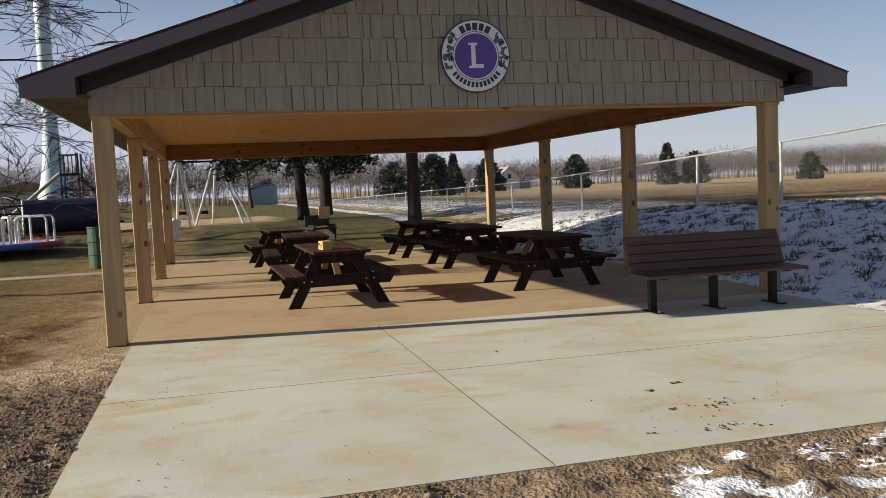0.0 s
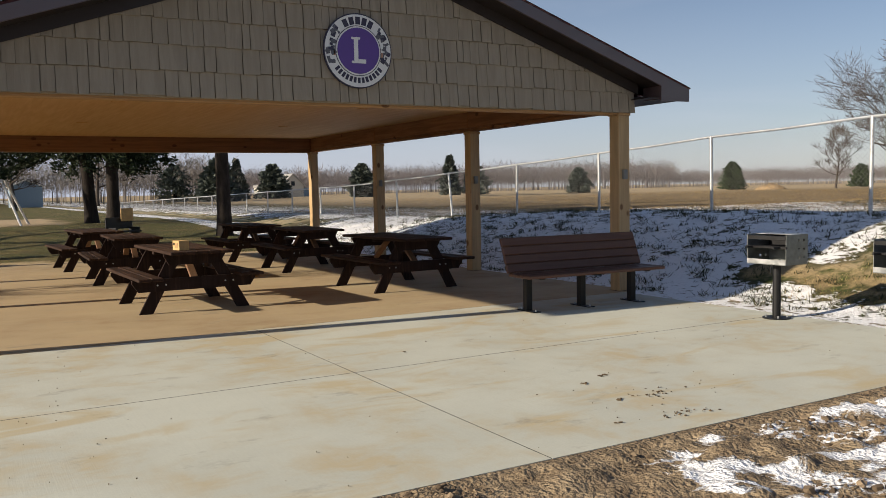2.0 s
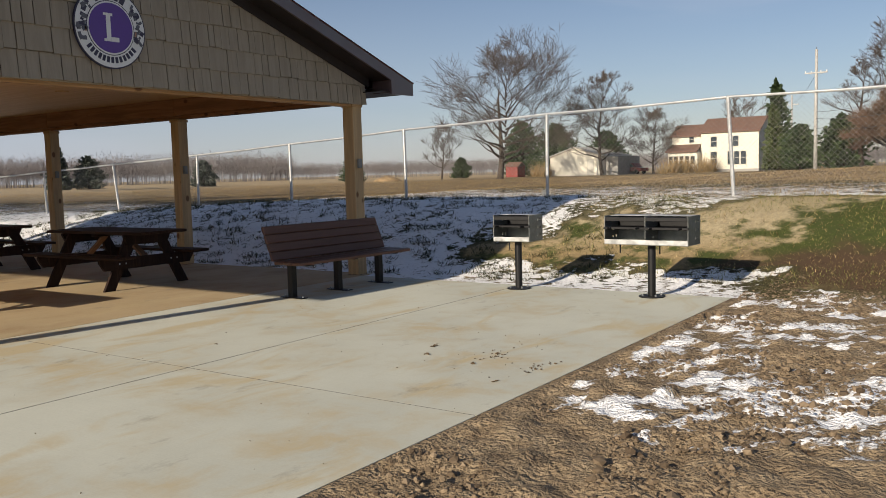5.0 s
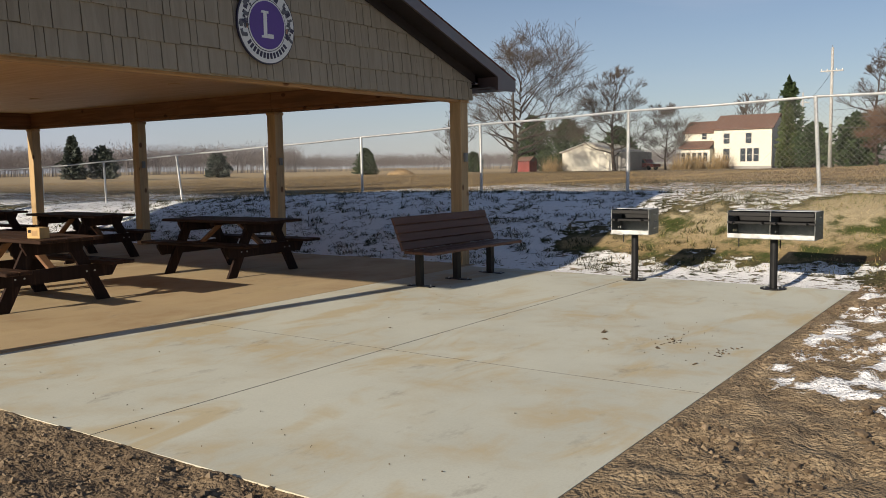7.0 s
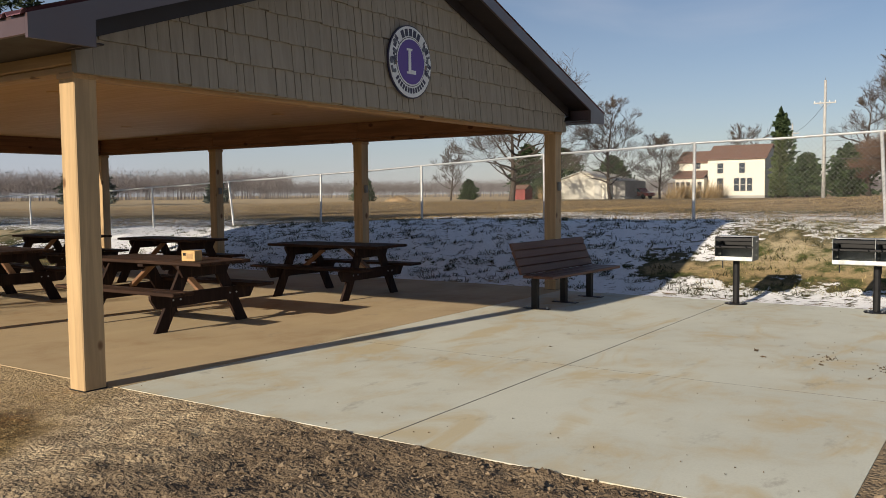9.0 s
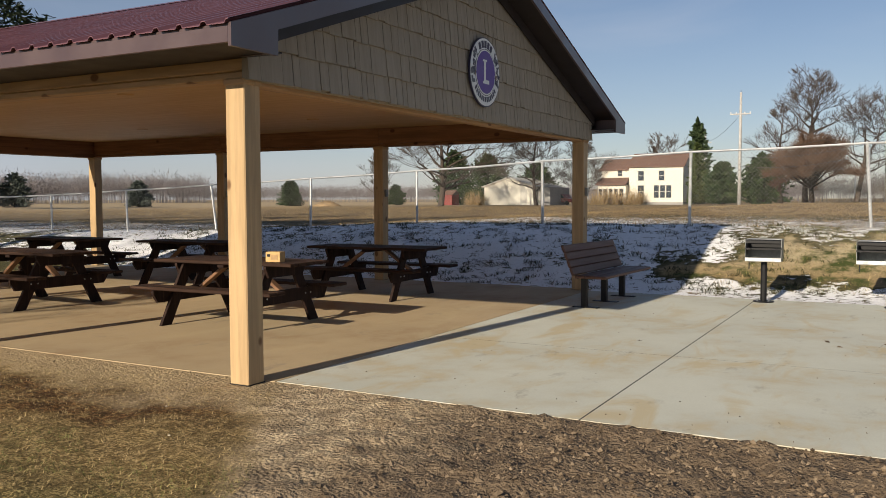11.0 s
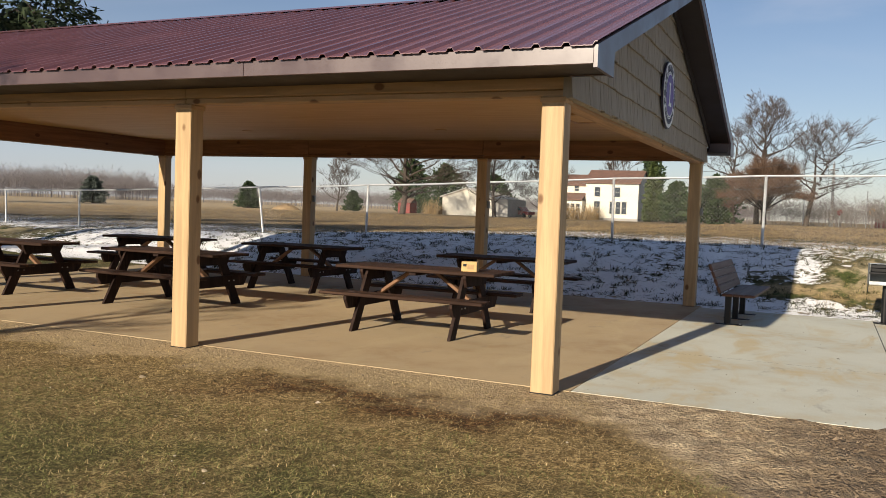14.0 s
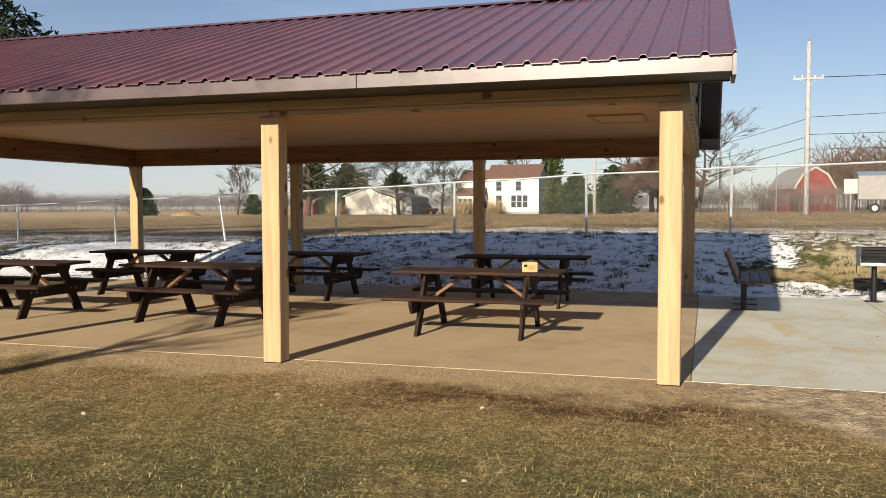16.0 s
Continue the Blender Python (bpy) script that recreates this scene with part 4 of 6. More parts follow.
# ---- round sign on the gable ----
def make_sign():
    s = thing("round_sign", "round white and purple club emblem sign on the gable", "sign", pose(4.08, -0.072, 2.945))
    disc = lambda y0, y1, r, k=1.0: Mesh().tube([(0, y0, 0), (0, y1, 0)], r, 56)
    part("rim", disc(0.0, -0.022, 0.405), sign_dark, s, "dark sign rim")
    part("face", disc(-0.0225, -0.026, 0.392), sign_white, s, "off-white sign face")
    part("ring", disc(-0.0265, -0.028, 0.272), sign_dark, s)
    part("inner_ring", disc(-0.0285, -0.030, 0.264), sign_white, s)
    part("centre_disc", disc(-0.0305, -0.033, 0.248), sign_purple, s, "purple centre disc")
    bars = Mesh().box(-0.055, -0.005, -0.0365, -0.0335, -0.135, 0.145, 0.002)
    bars.box(-0.004, 0.085, -0.0365, -0.0335, -0.135, -0.090, 0.002)
    bars.box(-0.085, -0.056, -0.0365, -0.0335, 0.120, 0.145, 0.002)
    bars.box(-0.085, -0.056, -0.0365, -0.0335, -0.135, -0.110, 0.002)
    bars.box(-0.004, 0.020, -0.0365, -0.0335, 0.120, 0.145, 0.002)
    part("emblem_bars", bars, sign_white, s, "plain pale bars")

    def arc_bars(name, n, r, a0, a1, w, h):
        m = Mesh()
        for i in range(n):
            a = radians(a0 + (a1 - a0) * i / (n - 1))
            q = Matrix.Translation((r * math.sin(a), -0.0278, r * math.cos(a))) @ Matrix.Rotation(a, 4, "Y")
            m.cbox(q, w, 0.003, h, 0.001)
        part(name, m, sign_dark, s, "row of plain dark bars")

    arc_bars("upper_bars", 5, 0.325, -27, 27, 0.056, 0.082)
    arc_bars("lower_bars", 13, 0.318, 232, 128, 0.032, 0.060)
    rng = random.Random(3)
    for side in (-1, 1):
        for k in range(26):
            a = radians(side * rng.uniform(46, 114))
            r = rng.uniform(0.29, 0.365)
            q = Matrix.Translation((r * math.sin(a), -0.0275 - 0.0002 * k, r * math.cos(a))) @ Matrix.Rotation(a + rng.uniform(-0.5, 0.5), 4, "Y")
            part("ornament", Mesh().cbox(q, rng.uniform(0.015, 0.05), 0.002, rng.uniform(0.02, 0.07), 0.0008), sign_dark if k % 3 == 0 else sign_grey, s, "grey plain ornament" if k == 0 else "")
        a = radians(side * 97)
        part("ribbon", Mesh().cbox(Matrix.Translation((0.285 * math.sin(a), -0.0325, 0.285 * math.cos(a))) @ Matrix.Rotation(a, 4, "Y"), 0.05, 0.002, 0.02, 0.0008), sign_gold, s)


make_sign()

# ---- near and far trees ----
bare_tree(-9.5, 7.16, 7.6, 0.11, 21, 6, 0.6, 0.05, 0.55, "slender bare tree on the lawn", material=dark_bark, thin=0.006, width=3.0)
bare_tree(-8.0, 19.5, 12.0, 0.24, 42, 8, 0.75, -0.05, 0.14, "large bare tree with drooping fine twigs", material=dark_bark, thin=0.010, width=17.0, limbs=13)
bare_tree(97.9, 51.9, 15.7, 0.40, 8, 8, 0.72, 0.02, 0.18, "large bare tree leaning with the wind", (0, -0.06), thin=0.014, width=20.8, limbs=26)
bare_tree(117.5, 45.8, 15.6, 0.29, 4, 8, 0.62, 0.05, 0.16, "tall bare tree behind the garage", thin=0.014, width=12.1, limbs=22)
bare_tree(128.8, 41.9, 9.9, 0.19, 5, 8, 0.62, 0.04, 0.16, "round bare tree beside the farmhouse", thin=0.013, width=9.5, limbs=20)
bare_tree(108.9, 68.7, 8.7, 0.15, 6, 7, 0.50, 0.06, 0.2, "small bare tree at the field edge", thin=0.013, width=7.5)
bare_tree(118.4, 7.1, 17.7, 0.37, 12, 7, 0.80, 0.04, 0.58, "old bare tree with broken limbs", thin=0.020, width=13.0, limbs=13)
bare_tree(116.6, 10.4, 14.3, 0.31, 23, 7, 0.7, 0.05, 0.40, "bare tree behind the bush", thin=0.018, width=7.8, limbs=12)
bare_tree(114.9, 0.8, 12.5, 0.32, 13, 7, 0.75, 0.02, 0.36, "spreading bare tree beside the road", (0, -0.06), thin=0.018, width=14.7, limbs=12)
bare_tree(141.7, 32.0, 12.1, 0.29, 14, 6, 0.5, 0.05, 0.3, "bare tree behind the farmhouse", thin=0.03, width=11)
bare_tree(4.2, 66, 6.6, 0.16, 15, 7, 0.5, 0.04, 0.3, "small bare tree on the lawn", thin=0.014, width=5.5)
bare_tree(-1.5, 78, 9.5, 0.18, 16, 6, 0.45, 0.06, 0.25, "slender bare tree by the woods", thin=0.018, width=6)
bare_tree(13, 84, 9.0, 0.18, 17, 6, 0.45, 0.06, 0.25, "slender bare tree by the woods", thin=0.018, width=6)
bare_tree(135, -30, 13, 0.4, 18, 6, 0.5, 0.04, 0.25, "bare tree beyond the road", thin=0.03)

for x, y, h, w, sd, mt, lb in (
        (130.5, 66.6, 9.7, 8.2, 1, needle_dark, "dark spreading evergreen behind the garage"), (130.5, 60.1, 8.8, 9.1, 2, needle_dark, "dark spreading evergreen behind the garage"),
        (133.1, 51.9, 7.3, 7.4, 3, needle_dark, "round evergreen behind the garage"), (136.5, 25.3, 13.8, 7.4, 4, needle_dark, "tall evergreen behind the farmhouse"),
        (125.3, 23.0, 9.2, 3.1, 5, needle_green, "columnar green cedar against the farmhouse"), (123.6, 19.0, 6.2, 5.2, 6, needle_dark, "low evergreen beside the road"),
        (117.5, 12.6, 6.9, 6.9, 7, needle_dark, "broad evergreen behind the utility pole"), (97.3, 77.2, 4.0, 3.5, 8, needle_dark, "small evergreen in the field"),
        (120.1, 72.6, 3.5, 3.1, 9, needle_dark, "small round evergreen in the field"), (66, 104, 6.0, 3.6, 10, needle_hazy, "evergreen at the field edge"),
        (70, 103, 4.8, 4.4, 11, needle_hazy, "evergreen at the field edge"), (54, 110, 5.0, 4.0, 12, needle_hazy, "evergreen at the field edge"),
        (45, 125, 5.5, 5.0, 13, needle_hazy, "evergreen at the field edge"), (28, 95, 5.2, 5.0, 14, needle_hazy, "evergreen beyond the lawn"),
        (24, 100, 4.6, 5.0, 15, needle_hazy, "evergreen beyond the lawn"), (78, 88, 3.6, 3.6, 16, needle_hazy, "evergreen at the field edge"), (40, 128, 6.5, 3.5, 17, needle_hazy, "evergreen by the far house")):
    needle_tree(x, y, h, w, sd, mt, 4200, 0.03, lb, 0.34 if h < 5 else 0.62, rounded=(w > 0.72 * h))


def park_pine(x, y, height, r, base, width, seed, lean=0.0):
    """A tall old pine: bare leaning trunk, crown of drooping sprays high up."""
    rng = random.Random(seed)
    t = thing("pine_tree", "tall old pine with bare trunk and drooping dark boughs", "tree", pose(x, y, ground_z(x, y)))
    m = Mesh()
    pts = [(lean * height * f + 0.06 * math.sin(7 * f), 0.05 * math.cos(9 * f), height * f) for f in (-0.02, 0.01, 0.06, 0.14, 0.22, 0.3, 0.45, 0.7, 0.97)]
    m.tube(pts, [r * 1.5, r * 1.25, r * 1.05, r, r * 0.93, r * 0.86, r * 0.7, r * 0.4, 0.04], 14)
    part("trunk", m, dark_bark, t, smooth=True)
    b, c = Mesh(), Mesh()
    for i in range(84):
        f = base + (0.97 - base) * (i / 83) ** 1.6
        a = i * 2.4 + rng.uniform(-0.5, 0.5)
        rr = width / 2 * min(1, 1.35 * (1 - f) ** 0.6) * rng.uniform(0.65, 1.1)
        o = Vector((lean * height * f, 0, height * f))
        d = Vector((math.cos(a), math.sin(a), 0))
        p1, p2 = o + d * rr * 0.5 + Vector((0, 0, 0.10 * rr)), o + d * rr + Vector((0, 0, -0.22 * rr))
        b.tube([o, p1, p2], [0.045 * (1.2 - f), 0.028 * (1.2 - f), 0.008], 4, False)
        for k in range(330):
            u = rng.uniform(0.2, 1.03) ** 0.7
            p = o.lerp(p1, u * 2) if u < 0.5 else p1.lerp(p2, u * 2 - 1)
            p = p + Vector((rng.gauss(0, 0.15), rng.gauss(0, 0.15), rng.gauss(-0.10, 0.12)))
            e = (d * rng.uniform(0.2, 1) + Vector((rng.gauss(0, 0.6), rng.gauss(0, 0.6), rng.gauss(-0.2, 0.5)))).normalized()
            s = rng.uniform(0.12, 0.32)
            w = e.cross(Vector((rng.gauss(0, 1), rng.gauss(0, 1), rng.gauss(0, 1)))).normalized() * s * (0.17 if f < 0.45 else 0.13)
            c.add([p - e * s * 0.4, p + w, p + e * s * 0.6, p - w], [(0, 1, 2, 3)])
    part("branchwork", b, dark_bark, t)
    part("crown", c, pine_dark, t)


park_pine(4.75, 26.6, 13.0, 0.22, 0.20, 6.6, 31, -0.08)
park_pine(6.45, 32.5, 13.5, 0.26, 0.23, 4.6, 32, -0.02)
park_pine(7.42, 17.6, 12.0, 0.21, 0.40, 11.0, 33, -0.035)


# ---- far woods, brush and grasses ----
def fan_wood(name, label, spots, seed, material, kind="stuff"):
    """Many bare far trees, each a stem with rising twigs."""
    rng = random.Random(seed)
    vs, fs = [], []
    for x, y, h in spots:
        z = ground_z(x, y)
        o = Vector((x, y, z - 0.3))
        def stick(p, q, w):
            a = rng.uniform(0, math.pi)
            s = Vector((math.cos(a), math.sin(a), 0)) * w
            n = len(vs)
            vs.extend((p - s, p + s, q))
            fs.append((n, n + 1, n + 2))
        stick(o, o + Vector((0, 0, h * 0.8)), 0.008 * h)
        wide = h * rng.uniform(0.28, 0.46)
        for k in range(80):
            a, e = rng.uniform(0, 2 * math.pi), math.asin(rng.uniform(-0.75, 1.0))
            r = rng.uniform(0.35, 1.0)
            p = o + Vector((math.cos(a) * math.cos(e) * wide * r, math.sin(a) * math.cos(e) * wide * r, h * (0.56 + 0.42 * math.sin(e) * r)))
            d = Vector((math.cos(a) * 0.6 + rng.gauss(0, 0.4), math.sin(a) * 0.6 + rng.gauss(0, 0.4), 0.5 + rng.gauss(0, 0.35)))
            stick(p, p + d * h * rng.uniform(0.07, 0.17), 0.0068 * h)
    me = bpy.data.meshes.new(name)
    me.from_pydata([tuple(v) for v in vs], [], fs)
    me.materials.append(material)
    tagged(new(name, me), label, "woods", kind=kind)


def ring(a0, a1, r0, r1, n, h0, h1, seed):
    rng = random.Random(seed)
    out = []
    for i in range(n):
        a = radians(rng.uniform(a0, a1))
        r = rng.uniform(r0, r1)
        out.append((math.sin(a) * r, math.cos(a) * r, rng.uniform(h0, h1)))
    return out


fan_wood("far_woods", "grey-brown leafless woods along the horizon", ring(-45, 16, 130, 200, 1000, 5, 9.5, 1), 1, twig_grey)
fan_wood("far_woods", "leafless woods beyond the field, greyed with painted haze", ring(14, 46, 270, 350, 2100, 6.5, 11, 2), 2, twig_haze)
fan_wood("far_woods", "low woods at the far field edge, greyed with painted haze", ring(44, 86, 320, 400, 3000, 5.0, 8.0, 3), 3, twig_haze)
fan_wood("far_woods", "russet leafless woods behind the barn", ring(97, 125, 200, 260, 900, 9, 19, 4), 4, twig_red)


def twig_dome(x, y, width, height, n, seed, material, label):
    """A wide bare bush tree: short trunk, arching limbs and a round haze of twigs."""
    rng = random.Random(seed)
    t = thing("bush_tree", label, "bush", pose(x, y, ground_z(x, y)))
    part("trunk", Mesh().tube([(0, 0, -0.2), (0.05, 0, 0.9), (0, 0.1, 1.9)], [0.42, 0.33, 0.26], 9), dark_bark, t, smooth=True)
    limb, crown = Mesh(), Mesh()
    fork, half, bottom = Vector((0, 0.1, 1.8)), width / 2, 0.10 * height
    for k in range(46):
        a, e = rng.uniform(0, 6.283), rng.uniform(0.05, 1.5)
        tip = Vector((math.cos(a) * math.cos(e) * half, math.sin(a) * math.cos(e) * half, bottom + (height - bottom) * math.sin(e))) * rng.uniform(0.8, 0.98)
        mid_p = fork.lerp(tip, 0.5) + Vector((0, 0, 0.12 * height * math.cos(e)))
        limb.tube([fork, mid_p, tip], [0.10, 0.055, 0.015], 4, False)
        for j in range(n // 46):
            u = rng.uniform(0.25, 1.0) ** 0.7
            p = fork.lerp(mid_p, u * 2) if u < 0.5 else mid_p.lerp(tip, u * 2 - 1)
            out = Vector((tip.x, tip.y, 0)).normalized() * 0.5 + Vector((0, 0, 0.55))
            d = (out + Vector((rng.gauss(0, 0.6), rng.gauss(0, 0.6), rng.gauss(0, 0.45)))).normalized()
            l = rng.uniform(0.5, 1.7)
            w = d.cross(Vector((rng.gauss(0, 1), rng.gauss(0, 1), rng.gauss(0, 1)))).normalized() * 0.024
            m2 = p + d * l * 0.55 + Vector((0, 0, -0.05 * l))
            crown.add([p - w, p + w, m2 + w * 0.7, m2 - w * 0.7, p + d * l + Vector((0, 0, 0.15 * l))], [(0, 1, 2, 3), (3, 2, 4)])
    part("limb", limb, dark_bark, t)
    part("crown", crown, material, t)


twig_dome(111.5, 6.0, 13.4, 9.2, 22000, 5, twig_red, "wide round bare bush tree with russet twigs")
fan_wood("brush", "low brown brush along the road", [(130 + random.Random(i).uniform(-12, 12), -8 + random.Random(i + 99).gauss(0, 9), random.Random(i + 7).uniform(2, 5)) for i in range(520)], 6, twig_grey)
fan_wood("brush", "bare brush behind the playground", [(random.Random(i).uniform(-40, 32), 104 + random.Random(i + 9).uniform(-4, 26), random.Random(i + 7).uniform(4, 8.5)) for i in range(420)], 7, twig_grey)


def blades(name, label, n, x0, x1, y0, y1, length, width, flat, material, seed, keep=None, hug=0.0):
    """Short grass blades scattered on the ground."""
    rng = np.random.default_rng(seed)
    xs, ys = rng.uniform(x0, x1, n), rng.uniform(y0, y1, n)
    if keep is not None:
        ok = np.array([bool(keep(x, y)) for x, y in zip(xs, ys)])
        xs, ys = xs[ok], ys[ok]
    n = len(xs)
    gx, gy, gz = GROUND
    i, j = np.clip(np.searchsorted(gx, xs) - 1, 0, len(gx) - 2), np.clip(np.searchsorted(gy, ys) - 1, 0, len(gy) - 2)
    u, w = (xs - gx[i]) / (gx[i + 1] - gx[i]), (ys - gy[j]) / (gy[j + 1] - gy[j])
    zs = (gz[j, i] * (1 - u) + gz[j, i + 1] * u) * (1 - w) + (gz[j + 1, i] * (1 - u) + gz[j + 1, i + 1] * u) * w
    a, l, e = rng.uniform(0, 6.283, n), length * rng.uniform(0.5, 1.4, n), rng.uniform(0.1, 1.0, n) * flat
    d = np.stack((np.cos(a) * np.cos(e), np.sin(a) * np.cos(e), np.sin(e)), 1) * l[:, None]
    side = np.stack((-np.sin(a), np.cos(a), 0 * a), 1) * (width * rng.uniform(0.6, 1.3, n))[:, None]
    p = np.stack((xs, ys, zs - 0.004 + hug), 1)
    vs = np.stack((p - side, p + side, p + d), 1).reshape(-1, 3)
    fs = np.arange(3 * n).reshape(-1, 3)
    me = bpy.data.meshes.new(name)
    me.from_pydata(vs.tolist(), [], fs.tolist())
    me.materials.append(material)
    tagged(new(name, me), label, "grass", kind="stuff")


def lawn_blade(name, a, b, dark):
    """Grass blades whose tone drifts in patches over the lawn."""
    n = Nodes(name)
    v = n.coords("World")
    col = n.mix(n.island(), a, b)
    col = n.mix(n.step(n.noise(v, 1.6, 4, 0.65), 0.38, 0.62, 0, 0.7), col, dark)
    col = n.mix(n.step(n.noise(v, 6.5, 6, 0.75), 0.47, 0.58, 0, 0.85), col, tuple(c * 0.34 for c in dark))
    return n.done(col, 0.75, 0, 0.2)


lawn_green = lawn_blade("lawn_green", (0.040, 0.046, 0.013), (0.40, 0.40, 0.13), (0.150, 0.165, 0.048))
lawn_straw = lawn_blade("lawn_straw", (0.10, 0.070, 0.027), (0.84, 0.65, 0.32), (0.40, 0.285, 0.120))
bank_grass = leafy("bank_grass", (0.018, 0.022, 0.008), (0.085, 0.082, 0.03))


def on_lawn(x, y):
    w = 0.5 * noise.noise((x * 1.1, y * 1.1, 2.0))
    return y - 0.75 * x + w > 0.0 and x < -0.15 + 0.3 * w


def green_lawn(x, y):
    return on_lawn(x, y) and x < -1.6 + noise.noise((x * 0.7, y * 0.7, 7.0)) * 1.2 and noise.noise((x * 0.8, y * 0.8, 1.0)) > -0.25


blades("lawn_grass", "short dry straw-coloured lawn grass", 200000, -7.2, 0.0, -4.5, 9.5, 0.036, 0.0028, 0.70, lawn_straw, 1, on_lawn)
blades("lawn_grass", "short green lawn grass", 210000, -7.2, -0.6, -4.5, 9.5, 0.029, 0.0028, 0.85, lawn_green, 2, green_lawn)
blades("lawn_grass", "short dry lawn grass beside the shelter", 16000, -6, 0.0, 9.5, 20, 0.05, 0.005, 1.0, lawn_straw, 3)
blades("bank_grass", "dark tufts of grass showing through the snow", 80000, 8.15, 12.4, -3.5, 13, 0.100, 0.0065, 1.0, bank_grass, 4,
       lambda x, y: 0.7 * noise.noise((x * 3.6, y * 2.4, 3.0)) + 0.6 * noise.noise((x * 8, y * 6, 1.0)) > 0.16)
blades("bank_grass", "green and straw grass on the sunny bank", 30000, 8.6, 12.4, -14, -2.2, 0.06, 0.004, 1.1, lawn_green, 5,
       lambda x, y: noise.noise((x * 1.1, y * 0.9, 5.0)) > -0.1)
blades("bank_grass", "straw grass on the sunny bank", 22000, 8.6, 12.6, -14, -1.8, 0.06, 0.004, 0.9, lawn_straw, 6)
blades("stubble", "corn stubble in the field", 60000, 12.5, 34, -14, 32, 0.085, 0.007, 1.0, dry_grass, 7)
blades("stubble", "corn stubble farther out in the field", 30000, 34, 90, -20, 70, 0.13, 0.02, 1.0, dry_grass, 8)
for x, y, n in ((124.9, 32.5, 700), (124.4, 35.8, 700), (122.7, 37.2, 500), (120.1, 57.4, 500)):
    blades("tall_grass", "clump of tall dry ornamental grass", n, x - 1.3, x + 1.3, y - 1.3, y + 1.3, 2.4, 0.04, 1.5, dry_grass, int(x * 10 + y))


def scatter_clods(name, label, n, x0, x1, y0, y1, size, material, seed, keep, category):
    rng = np.random.default_rng(seed)
    if size < 0.01:
        base = [Vector(v) for v in ((1, 0, 0), (-1, 0, 0), (0, 1, 0), (0, -1, 0), (0, 0, 1), (0, 0, -1))]
        tri = ((0, 2, 4), (2, 1, 4), (1, 3, 4), (3, 0, 4), (2, 0, 5), (1, 2, 5), (3, 1, 5), (0, 3, 5))
    else:
        ball = bmesh.new()
        bmesh.ops.create_icosphere(ball, subdivisions=1, radius=1)
        base = [v.co.copy() for v in ball.verts]
        tri = [tuple(v.index for v in f.verts) for f in ball.faces]
        ball.free()
    vs, fs = [], []
    for x, y in zip(rng.uniform(x0, x1, n), rng.uniform(y0, y1, n)):
        if not keep(x, y):
            continue
        s = size * min(3.0, rng.lognormal(0, 0.55))
        c = Vector((x, y, ground_z(x, y) + s * 0.1))
        a = rng.uniform(0, 6.28)
        k = len(vs)
        for b in base:
            q = Vector((b.x * rng.uniform(0.75, 1.25), b.y * rng.uniform(0.75, 1.25), b.z * rng.uniform(0.5, 0.85))) * s
            q.rotate(Euler((rng.uniform(-0.4, 0.4), rng.uniform(-0.4, 0.4), a)))
            vs.append(c + q)
        fs.extend(tuple(i + k for i in t) for t in tri)
    me = bpy.data.meshes.new(name)
    me.from_pydata([tuple(v) for v in vs], [], fs)
    me.materials.append(material)
    tagged(new(name, me), label, category, kind="stuff")


clod_earth = leafy("clod_earth", (0.075, 0.053, 0.034), (0.25, 0.188, 0.122))
on_bare = lambda x, y: (y - 0.75 * x + 0.5 * noise.noise((x * 1.1, y * 1.1, 2.0)) < -0.1 and (x < 0.23 or y < -5.24 or x > 7.9))
scatter_clods("soil_clods", "loose clods of tilled brown earth", 30000, -6.0, 0.23, -9.5, 0.2, 0.0062, clod_earth, 1, lambda x, y: on_bare(x, y) and y < -1.2 + 0.3 * x + 0.5 * noise.noise((x * 1.7, y * 1.7, 6.0)), "soil")
scatter_clods("soil_clods", "loose clods of tilled brown earth along the slab", 30000, 0.2, 9.0, -8.8, -5.21, 0.0068, clod_earth, 2, lambda x, y: noise.noise((x * 1.3, y * 1.3, 8.0)) > 0.0, "soil")
scatter_clods("soil_clods", "earth and grit beside the shelter slab", 900, -0.9, 0.2, 0.2, 11.6, 0.005, clod_earth, 3, lambda x, y: True, "soil")
scatter_clods("soil_clods", "larger lumps of tilled brown earth", 14000, -3.2, 0.2, -8.5, 0.0, 0.0085, clod_earth, 11, lambda x, y: on_bare(x, y) and y < -2.0 + 0.4 * x + 0.5 * noise.noise((x * 1.7, y * 1.7, 6.0)), "soil")
scatter_clods("soil_clods", "larger lumps of tilled brown earth by the slab", 7000, 0.2, 9.0, -8.5, -5.25, 0.012, clod_earth, 12, lambda x, y: noise.noise((x * 1.3, y * 1.3, 8.0)) > 0.05, "soil")
leaf_pale = leafy("leaf_pale", (0.45, 0.36, 0.24), (0.75, 0.70, 0.60))
scatter_clods("fallen_leaves", "pale dry leaf scraps on the lawn", 60, -6.5, -0.4, -3.0, 8.0, 0.007, leaf_pale, 13, on_lawn, "leaves")
leaf_dry = leafy("leaf_dry", (0.26, 0.19, 0.11), (0.50, 0.43, 0.32))
scatter_clods("fallen_leaves", "curled pale leaves lying on the lawn", 26, -6.5, -1.2, -2.0, 6.0, 0.010, leaf_dry, 21, on_lawn, "leaves")
litter = leafy("litter", (0.05, 0.038, 0.025), (0.16, 0.11, 0.06))


